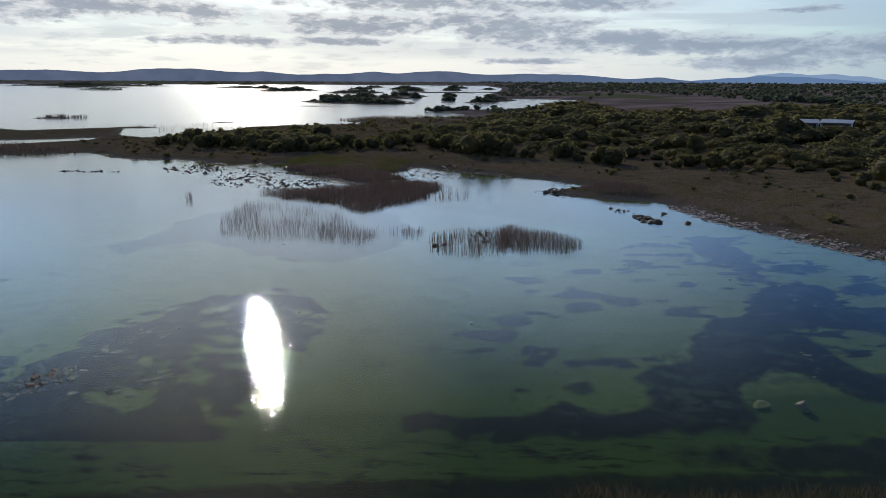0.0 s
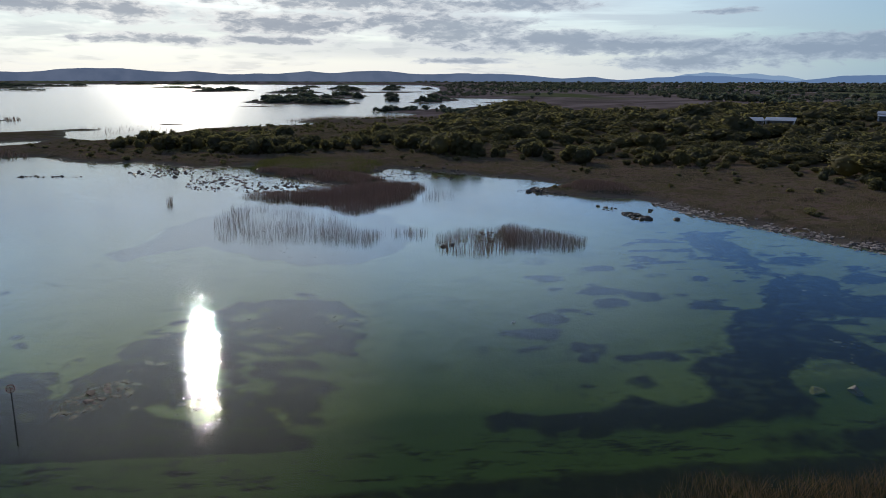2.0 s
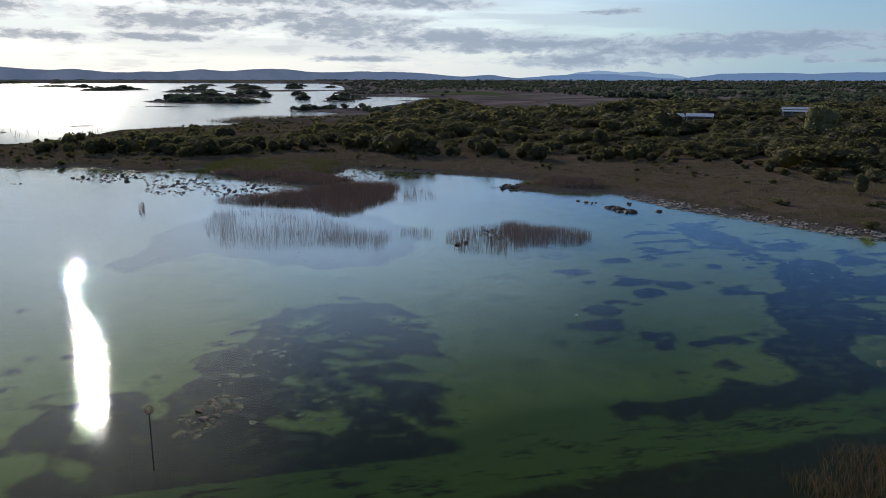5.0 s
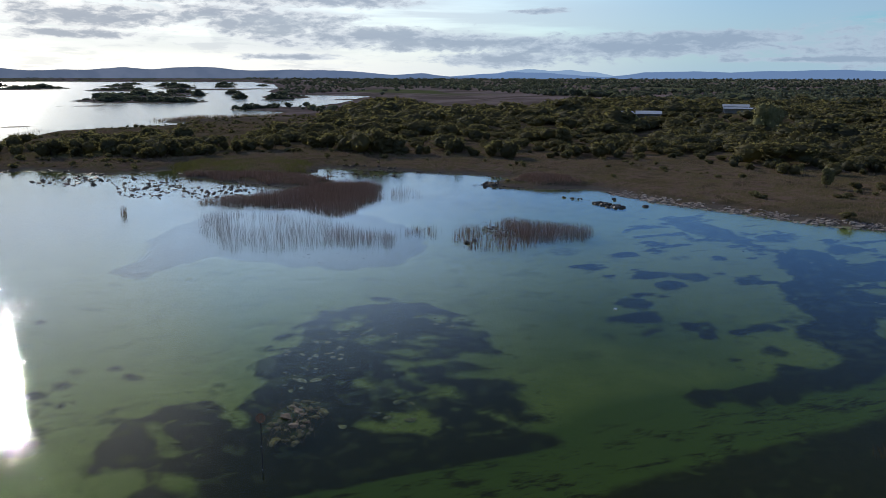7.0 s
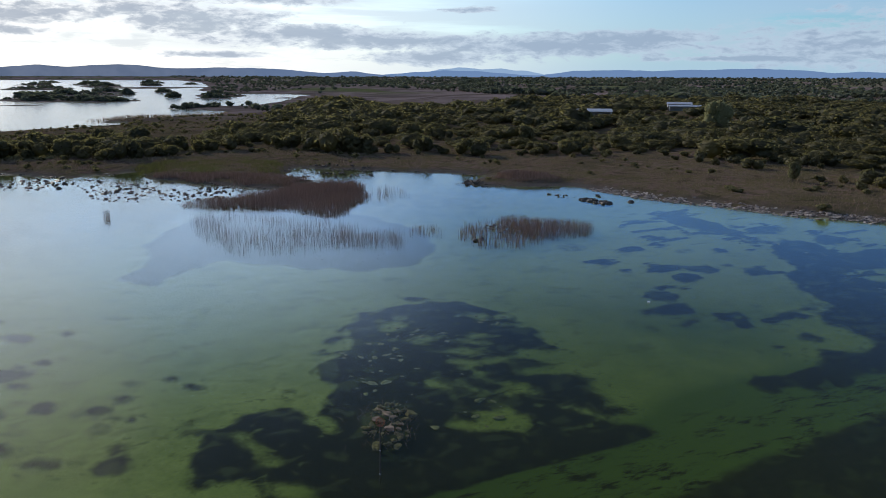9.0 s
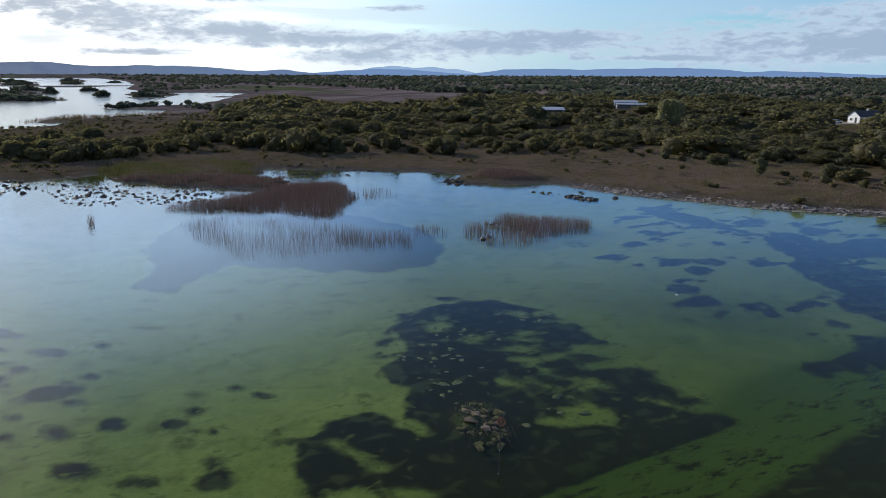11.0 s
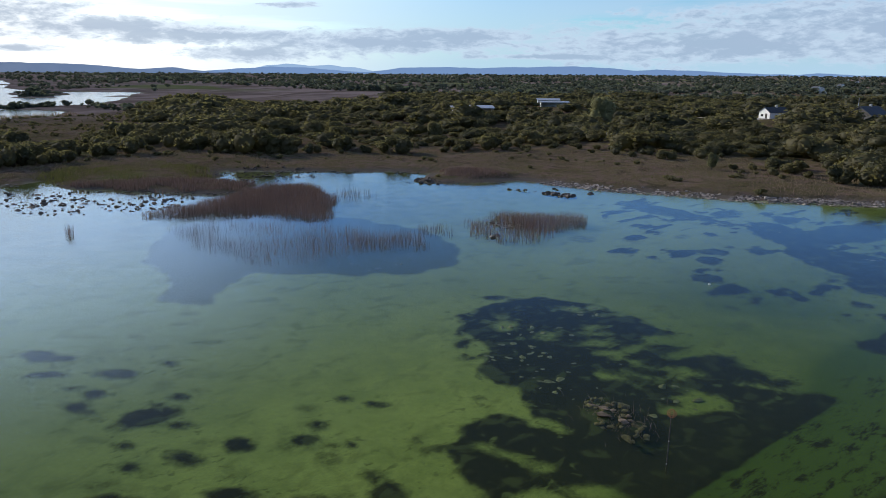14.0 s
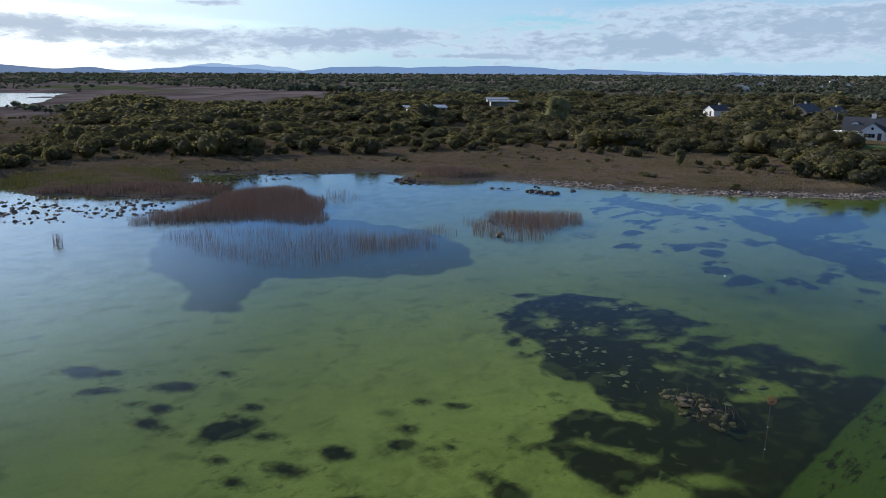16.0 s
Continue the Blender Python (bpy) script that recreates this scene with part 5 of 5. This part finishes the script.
for cx, cy, rx, ry, n in ((-26.5, 60.5, 3.5, 2.5, 16), (-28.5, 55.5, 2.0, 2.5, 10), (-15, 64, 3.5, 2, 7), (-20, 65, 5, 3, 10), (-28.7, 51, 1, 1.5, 6),
                          (30, 53, 5, 3, 12), (37, 74, 5, 8, 14), (-20, 92, 8, 3, 10), (-24, 47, 4, 2, 5)):
    stone_field("pale", cx, cy, rx, ry, 0, n * 2, 0.14, 0.48, "sunken stones")

# flat slabs among the weed
for sx, sy in ((-25.3, 62.4), (-26.2, 63.0), (-24.3, 60.8), (-27.7, 60.4), (-26.7, 59.7), (-23.2, 63.5), (-19.0, 62.6), (-19.7, 60.6), (-11.9, 64.4), (-14.2, 65.7), (-24.4, 56.2),
             (-27.1, 57.2), (-27.6, 54.8), (-29.0, 55.5), (-28.5, 55.0), (-26.0, 55.4), (-22.5, 65.6), (-25.7, 60.0), (-21.5, 53.7), (-26.5, 52.1), (-21.6, 48.6), (-22.4, 49.1)):
    put_stone("pale", sx, sy, RNG.uniform(0.34, 0.68), 0.36, "sunken stones")

SHORE_LINE = [(80, 63.5), (72, 66), (68, 71), (62, 79), (55, 88), (51, 97), (46, 106), (43, 114), (41, 122)]


def along_shore(n, spread_out):
    pts = np.array(SHORE_LINE, float)
    seg = np.linalg.norm(np.diff(pts, axis=0), axis=1)
    at = RNG.rand(n) * seg.sum()
    k = np.minimum(np.searchsorted(np.cumsum(seg), at), len(seg) - 1)
    f = (at - np.concatenate([[0], np.cumsum(seg)])[k]) / seg[k]
    p = pts[k] + (pts[k + 1] - pts[k]) * f[:, None] + RNG.normal(size=(n, 2)) * spread_out
    return p[:, 0], p[:, 1]


sx, sy = along_shore(56, 1.1)
for a, b in zip(sx, sy):
    put_stone("grey", a, b, 0.25 + 0.4 * RNG.rand() ** 2, 0.2, "boulders along the east shore")


def make_shingle():
    """Stones too many to count along the shores."""
    rng = np.random.RandomState(5)
    shapes = []
    for _ in range(6):
        v = np.array([(x, y, z) for z in (-0.5, 0.5) for x, y in ((-1, -1), (1, -1), (1, 1), (-1, 1))]) * rng.uniform(0.5, 0.9, (8, 3))
        shapes.append((v, np.array([(3, 2, 1, 0), (4, 5, 6, 7), (0, 1, 5, 4), (1, 2, 6, 5), (2, 3, 7, 6), (3, 0, 4, 7)])))
    x, y = along_shore(4200, 1.15)
    d = land_distance(x, y)
    ok = (d > -1.6) & (d < 3.2) & (fbm(x, y, 3, 2, 109) > 0.3)
    x, y = x[ok], y[ok]
    s = (0.06 + 0.30 * RNG.rand(len(x)) ** 3.0)[:, None]
    scatter("shingle", shapes, np.stack([x, y, ground_height(x, y) + 0.02], 1), np.concatenate([s, s * RNG.uniform(0.6, 1.3, s.shape)], 1), SHORE_STONE, "pinkish grey stones along the shore", "stones", RNG.rand(len(x)), "stuff", False)
    # smaller stones of the western and inlet shores
    x, y = RNG.uniform(-110, 35, 60000), RNG.uniform(125, 225, 60000)
    d = land_distance(x, y)
    ok = (d > -2.0) & (d < 0.8) & (fbm(x, y, 8, 3, 111) > 0.48)
    x, y = x[ok][:1500], y[ok][:1500]
    s = (0.09 + 0.26 * RNG.rand(len(x)) ** 2.5)[:, None]
    scatter("shingle", shapes, np.stack([x, y, np.maximum(ground_height(x, y), -0.1)], 1), np.concatenate([s, s], 1), DARK_STONE, "dark wet stones along the western shore", "stones", RNG.rand(len(x)), "stuff", False)


make_shingle()


def make_pebbles():
    shapes = []
    for k in range(5):
        me = stone_mesh(70 + k, STONE, 0.6, 1)
        v, f = np.zeros(len(me.vertices) * 3), np.zeros(len(me.polygons) * 3, np.int32)
        me.vertices.foreach_get("co", v), me.polygons.foreach_get("vertices", f)
        shapes.append((v.reshape(-1, 3), f.reshape(-1, 3)))
        bpy.data.meshes.remove(me)
    for kind, mat, label in (("shoal", SHOAL_STONE, "small brown stones of the marker shoal"), ("dark", DARK_STONE, "small dark stones off the shores")):
        q = np.array(PEBBLES[kind])
        scatter("small_stones", shapes, q[:, :3], np.stack([q[:, 3] * 1.2, q[:, 3]], 1), mat, label, "stones", RNG.rand(len(q)), "stuff", False)


make_pebbles()


# ---------------------------------------------------------------- marker and float
def rod(bm, a, b, r, sides=10):
    a, b = Vector(a), Vector(b)
    m = Matrix.Translation((a + b) / 2) @ (b - a).to_track_quat("Z", "Y").to_matrix().to_4x4()
    bmesh.ops.create_cone(bm, cap_ends=True, segments=sides, radius1=r, radius2=r, depth=(b - a).length, matrix=m)
    return bm


def make_marker(x, y):
    root = tagged(new("channel_marker"), "slim rusty iron marker pole with a round cage top", "marker pole")
    root.location = (x, y, 0)
    part("pole", rod(bmesh.new(), (0, 0, -0.9), (0.08, 0.02, 3.15), 0.035), DARK_IRON, root)
    bands = bmesh.new()
    rod(bands, (0.043, 0.012, 1.58), (0.045, 0.013, 1.64), 0.038)
    part("band", bands, GREY_WALL, root, "pale grey weathered band")
    low = bmesh.new()
    rod(low, (0.012, 0.004, 0.10), (0.014, 0.005, 0.17), 0.038)
    part("band", low, GREY_WALL, root, "pale grey weathered band")
    for turn in (0, 60, 120):
        ring = bmesh.new()
        c = [Vector((0.26 * math.cos(q) * math.cos(radians(turn)) + 0.08, 0.26 * math.cos(q) * math.sin(radians(turn)), 3.36 + 0.26 * math.sin(q))) for q in np.linspace(0, 2 * np.pi, 17)]
        for a, b in zip(c, c[1:]):
            rod(ring, a, b, 0.012, 6)
        part("cage_ring", ring, RUST, root, "rust-orange iron hoop")
    for z in (3.26, 3.36, 3.46):
        bar = bmesh.new()
        r = math.sqrt(0.26 ** 2 - (z - 3.36) ** 2)
        c = [Vector((r * math.cos(q) + 0.08, r * math.sin(q), z)) for q in np.linspace(0, 2 * np.pi, 15)]
        for a, b in zip(c, c[1:]):
            rod(bar, a, b, 0.010, 6)
        part("cage_band", bar, RUST, root, "rust-orange iron band")


make_marker(-32.5, 42.0)


def make_float(x, y):
    root = tagged(new("mooring_float"), "small white mooring float on the lake", "float")
    root.location = (x, y, 0)
    bm = bmesh.new()
    bmesh.ops.create_uvsphere(bm, u_segments=14, v_segments=9, radius=0.14, matrix=Matrix.Translation((0, 0, 0.05)) @ Matrix.Diagonal((1.2, 1, 0.85, 1)))
    part("float_body", bm, PLASTIC, root)
    part("eye", rod(bmesh.new(), (0, 0, 0.14), (0, 0, 0.22), 0.025), DARK_IRON, root, "dark iron eye")


make_float(2.7, 60.6)

# dry stems on the marker shoal
gx, gy = RNG.normal(-30.0, 1.3, 130), RNG.normal(47.6, 1.5, 130)
blades("dry_reeds", gx, gy, np.full(130, -0.1), RNG.uniform(0.25, 0.75, 130), 0.010, 1.0, SEDGE, "bent dry stems among the shoal stones", "reeds")


# ---------------------------------------------------------------- buildings
def ground_at(x, y):
    return float(ground_height(np.array([float(x)]), np.array([float(y)]))[0])


def gable_roof(bm, x0, x1, y0, y1, eaves, ridge, over=0.35, thick=0.14):
    """A roof with its ridge along x."""
    ym = (y0 + y1) / 2
    drop = (ridge - eaves) * over / (ym - y0)
    for sgn in (-1, 1):
        ye = y0 - over if sgn < 0 else y1 + over
        v = [bm.verts.new(p) for p in ((x0 - over, ye, eaves - drop), (x1 + over, ye, eaves - drop), (x1 + over, ym, ridge), (x0 - over, ym, ridge),
                                       (x0 - over, ye, eaves - drop + thick), (x1 + over, ye, eaves - drop + thick), (x1 + over, ym, ridge + thick), (x0 - over, ym, ridge + thick))]
        for q in ((3, 2, 1, 0), (4, 5, 6, 7), (0, 1, 5, 4), (1, 2, 6, 5), (2, 3, 7, 6), (3, 0, 4, 7)):
            bm.faces.new([v[i] for i in q])
    bmesh.ops.recalc_face_normals(bm, faces=bm.faces)
    return bm


def gable_walls(bm, x0, x1, y0, y1, eaves, ridge):
    ym = (y0 + y1) / 2
    ring = [(y0, 0), (y1, 0), (y1, eaves), (ym, ridge), (y0, eaves)]
    a, b = [bm.verts.new((x0, y, z)) for y, z in ring], [bm.verts.new((x1, y, z)) for y, z in ring]
    bm.faces.new(a[::-1]), bm.faces.new(b)
    for i in range(5):
        j = (i + 1) % 5
        bm.faces.new((a[i], a[j], b[j], b[i]))
    bmesh.ops.recalc_face_normals(bm, faces=bm.faces)
    return bm


def window(root, x0, x1, y, z0, z1, bars=1, name="window"):
    """A window in a wall facing -y: frame proud of the wall, panes set back in it."""
    fr = bmesh.new()
    t = 0.08
    for q in ((x0, x0 + t, z0, z1), (x1 - t, x1, z0, z1), (x0 + t, x1 - t, z0, z0 + t), (x0 + t, x1 - t, z1 - t, z1)):
        box(fr, q[0], q[1], y - 0.06, y + 0.02, q[2], q[3])
    for k in range(bars):
        xm = x0 + (x1 - x0) * (k + 1) / (bars + 1)
        box(fr, xm - 0.03, xm + 0.03, y - 0.05, y + 0.01, z0 + t, z1 - t)
    w = part(name, fr, WHITE, root)
    part("pane", box(bmesh.new(), x0 + 0.05, x1 - 0.05, y - 0.03, y - 0.005, z0 + 0.05, z1 - 0.05), GLASS, w, "dark glass pane")
    return w


def house_root(name, x, y, turn, label, category="house"):
    root = tagged(new(name), label, category)
    root.matrix_world = pose(x, y, ground_at(x, y) - 0.15, 0, 0, turn)
    return root


def make_dormer_house(x, y, turn):
    r = house_root("house", x, y, turn, "white rendered dormer house with a dark slate roof behind the scrub")
    part("wall", gable_walls(bmesh.new(), -7.8, 7.8, 0, 8, 2.9, 6.3), WHITE, r)
    part("roof", gable_roof(bmesh.new(), -7.8, 7.8, 0, 8, 2.95, 6.35), SLATE, r, "dark slate roof")
    # front gable, its ridge running back
    g = bmesh.new()
    ring = [(-3.2, 0), (3.2, 0), (3.2, 2.6), (0, 5.0), (-3.2, 2.6)]
    a, b = [g.verts.new((p, -1.4, q)) for p, q in ring], [g.verts.new((p, 3.2, q)) for p, q in ring]
    g.faces.new(a), g.faces.new(b[::-1])
    for i in range(5):
        g.faces.new((a[i], b[i], b[(i + 1) % 5], a[(i + 1) % 5]))
    bmesh.ops.recalc_face_normals(g, faces=g.faces)
    part("gable", g, WHITE, r)
    gr = gable_roof(bmesh.new(), -1.4, 3.2, -3.2, 3.2, 2.62, 5.04, 0.25)
    gr.transform(Matrix.Rotation(radians(90), 4, "Z"))
    part("gable_roof", gr, SLATE, r, "dark slate roof")
    for dx in (-4.7, 4.7):
        part("dormer", gable_walls_front(bmesh.new(), dx, 1.9, 1.5, 4.0, 2.8, 4.6, 5.3), WHITE, r)
        window(r, dx - 0.55, dx + 0.55, 1.48, 3.4, 4.5)
        dr = gable_roof(bmesh.new(), 1.5, 4.0, -0.95, 0.95, 4.62, 5.34, 0.15, 0.08)
        dr.transform(Matrix.Translation((dx, 0, 0)) @ Matrix.Rotation(radians(90), 4, "Z"))
        part("dormer_roof", dr, SLATE, r, "dark slate roof")
    part("chimney", box(bmesh.new(), -0.9, 0.3, 3.6, 4.4, 5.6, 7.4, 0.03), WHITE, r)
    part("chimney_pot", rod(bmesh.new(), (-0.3, 4, 7.4), (-0.3, 4, 7.8), 0.14), RUST, r, "clay pot")
    window(r, -2.0, 0.9, -1.42, 0.8, 2.1, 2)
    window(r, -5.6, -4.2, -0.02, 0.9, 2.1)
    window(r, 4.0, 7.0, -0.02, 0.8, 2.1, 2)
    ey = bmesh.new()
    bmesh.ops.create_cone(ey, cap_ends=True, segments=20, radius1=0.38, radius2=0.38, depth=0.06, matrix=Matrix.Translation((0, -1.43, 3.5)) @ Matrix.Rotation(radians(90), 4, "X"))
    part("round_window", ey, GLASS, r, "small round dark window")
    part("door", box(bmesh.new(), 1.5, 2.5, -1.46, -1.38, 0.15, 2.2, 0.02), DARK_IRON, r, "dark front door")
    part("annex", box(bmesh.new(), -10.6, -7.85, 1.5, 5.5, 0, 2.2, 0.03), WHITE, r)
    return r


def gable_walls_front(bm, cx, width, y0, y1, base, eaves, ridge):
    """A small dormer body whose gable faces -y."""
    h = width / 2
    ring = [(cx - h, base), (cx + h, base), (cx + h, eaves), (cx, ridge), (cx - h, eaves)]
    a, b = [bm.verts.new((p, y0, q)) for p, q in ring], [bm.verts.new((p, y1, q)) for p, q in ring]
    bm.faces.new(a), bm.faces.new(b[::-1])
    for i in range(5):
        bm.faces.new((a[i], b[i], b[(i + 1) % 5], a[(i + 1) % 5]))
    bmesh.ops.recalc_face_normals(bm, faces=bm.faces)
    return bm


def make_gable_house(x, y, turn, length, width, eaves, ridge, wall, roof, label, openings=True):
    """A bungalow whose gable end looks along its own -y."""
    r = house_root("house", x, y, turn, label)
    for name, bm, mat in (("wall", gable_walls(bmesh.new(), 0, length, -width / 2, width / 2, eaves, ridge), wall),
                          ("roof", gable_roof(bmesh.new(), 0, length, -width / 2, width / 2, eaves + 0.05, ridge + 0.05), roof)):
        bm.transform(Matrix.Rotation(radians(90), 4, "Z"))
        part(name, bm, mat, r)
    if openings:
        window(r, -width * 0.30, -width * 0.08, -0.02, 0.9, 2.0)
        part("door", box(bmesh.new(), width * 0.10, width * 0.10 + 0.95, -0.06, 0.02, 0.1, 2.15, 0.02), DARK_IRON, r, "dark door")
        part("chimney", box(bmesh.new(), -0.4, 0.4, length * 0.55, length * 0.55 + 0.7, ridge - 0.4, ridge + 0.9, 0.03), GREY_WALL, r)
    return r


def make_long_shed(x, y, turn, length, depth, front, back, label):
    """A low farm shed with a single-pitch metal roof, open bays along the front."""
    r = house_root("farm_shed", x, y, turn, label, "shed")
    part("back_wall", box(bmesh.new(), -length / 2, length / 2, depth - 0.2, depth, 0, back), GREY_WALL, r)
    for sx in (-length / 2, length / 2 - 0.2):
        part("end_wall", box(bmesh.new(), sx, sx + 0.2, 0, depth - 0.2, 0, front - 0.1), WHITE, r, "white end wall")
    bays = 4
    for k in range(bays + 1):
        px = -length / 2 + 0.3 + (length - 0.8) * k / bays
        part("post", box(bmesh.new(), px, px + 0.2, 0.02, 0.22, 0, front), GREY_WALL, r)
    bm = bmesh.new()
    x0, x1 = -length / 2 - 0.4, length / 2 + 0.4
    v = [bm.verts.new(p) for p in ((x0, -0.5, front), (x1, -0.5, front), (x1, depth + 0.4, back), (x0, depth + 0.4, back),
                                   (x0, -0.5, front + 0.12), (x1, -0.5, front + 0.12), (x1, depth + 0.4, back + 0.12), (x0, depth + 0.4, back + 0.12))]
    for q in ((3, 2, 1, 0), (4, 5, 6, 7), (0, 1, 5, 4), (1, 2, 6, 5), (2, 3, 7, 6), (3, 0, 4, 7)):
        bm.faces.new([v[i] for i in q])
    part("roof", bm, METAL_ROOF, r, "pale sheet-metal roof")
    return r


def make_car(x, y, turn):
    r = tagged(new("car"), "white car parked beside the white bungalow", "car")
    r.matrix_world = pose(x, y, ground_at(x, y), 0, 0, turn)
    body = box(bmesh.new(), -2.1, 2.1, -0.85, 0.85, 0.28, 0.85, 0.12)
    part("body", body, CAR_PAINT, r)
    cab = bmesh.new()
    box(cab, -1.3, 0.9, -0.78, 0.78, 0.85, 1.42)
    for v in cab.verts:
        if v.co.z > 1.2:
            v.co.x, v.co.y = v.co.x * 0.72, v.co.y * 0.85
    c = part("cabin", cab, GLASS, r, "dark glazed cabin")
    part("roof_panel", box(bmesh.new(), -0.95, 0.66, -0.67, 0.67, 1.42, 1.47, 0.02), CAR_PAINT, c, "white roof")
    for wx in (-1.35, 1.35):
        for wy in (-0.82, 0.82):
            part("wheel", rod(bmesh.new(), (wx, wy - 0.1, 0.31), (wx, wy + 0.1, 0.31), 0.31, 16), RUBBER, r)


make_dormer_house(160, 89, -78)
make_gable_house(203.5, 160, -108, 9.5, 5.6, 2.6, 4.4, WHITE, SLATE, "white gabled bungalow with a dark slate roof")
make_gable_house(222, 133, -98, 12, 9, 2.7, 5.6, DARK_WALL, SLATE, "grey bungalow with a blue-grey slate roof among trees")
make_gable_house(242, 127, -98, 9, 7, 2.5, 4.8, DARK_WALL, SLATE, "small dark slate-roofed bungalow among trees")
make_long_shed(143, 257, -34, 10, 7, 2.9, 3.8, "low farm shed with a pale metal roof in the scrub")
make_long_shed(199, 270, -41, 11, 5, 3.0, 3.8, "low grey-roofed farm shed among trees")
make_long_shed(196, 263, -41, 14, 4, 2.3, 2.7, "lower lean-to farm shed with a pale roof")
make_long_shed(107, 160, -30, 5, 4, 2.0, 2.2, "flat-roofed outbuilding half hidden by bushes")
make_long_shed(129, 161, -30, 6, 4, 3.0, 3.3, "flat-roofed white outbuilding half hidden by bushes")
make_long_shed(136, 263, -22, 7, 6, 2.6, 3.6, "short white-ended farm shed in the scrub")
make_car(198, 163, -20)


def patch(name, cx, cy, rx, ry, turn, mat, lift, label, category):
    """A yard or lawn laid on the ground."""
    a = np.linspace(0, 2 * np.pi, 40, endpoint=False)
    c, s = math.cos(radians(turn)), math.sin(radians(turn))
    verts, faces = [], []
    for q in (0.0, 0.35, 0.7, 1.0):
        k = q * (1 + 0.08 * np.sin(3 * a + cx))
        u, v = rx * k * np.cos(a), ry * k * np.sin(a)
        x, y = cx + u * c - v * s, cy + u * s + v * c
        verts.append(np.stack([x, y, ground_height(x, y) + lift], 1))
    for ring in range(3):
        faces += [(ring * 40 + i, ring * 40 + (i + 1) % 40, ring * 40 + 40 + (i + 1) % 40, ring * 40 + 40 + i) for i in range(40)]
    tagged(new(name, fill_mesh(name, np.concatenate(verts), faces, mat, None, True)), label, category, kind="structure")


patch("lawn", 140, 76, 9, 10, -15, LAWN, 0.12, "mown green lawn before the dormer house", "lawn")
patch("drive", 134, 72, 3, 12, 10, GRAVEL, 0.16, "pale gravel drive beside the lawn", "drive")
patch("yard", 197, 164, 9, 5, -55, GRAVEL, 0.12, "pale gravel yard by the white bungalow", "yard")
patch("track", 192, 190, 12, 3, -60, GRAVEL, 0.12, "pale gravel track in the trees", "track")


# ---------------------------------------------------------------- far houses and poles
for fx, fy, ft in ((640, 330, -60), (700, 360, -40), (760, 300, -70), (900, 420, -50), (980, 340, -75), (1300, 560, -60), (1500, 520, -50), (1750, 760, -65)):
    make_gable_house(fx, fy, ft, 13, 8, 3.2, 6.5, WHITE, SLATE, "small far white house among the inland trees", False)


def make_pole(x, y, height, arm):
    r = tagged(new("utility_pole"), "thin grey wooden utility pole behind the houses", "pole")
    r.location = (x, y, ground_at(x, y) - 0.3)
    part("post", rod(bmesh.new(), (0, 0, 0), (0, 0, height), 0.11), GREY_WALL, r)
    part("arm", rod(bmesh.new(), (-arm, 0, height - 0.3), (arm, 0, height - 0.3), 0.05), DARK_IRON, r)


make_pole(172, 92, 8.0, 0.7)
make_pole(190, 108, 7.0, 0.6)
make_pole(238, 140, 9.0, 0.7)
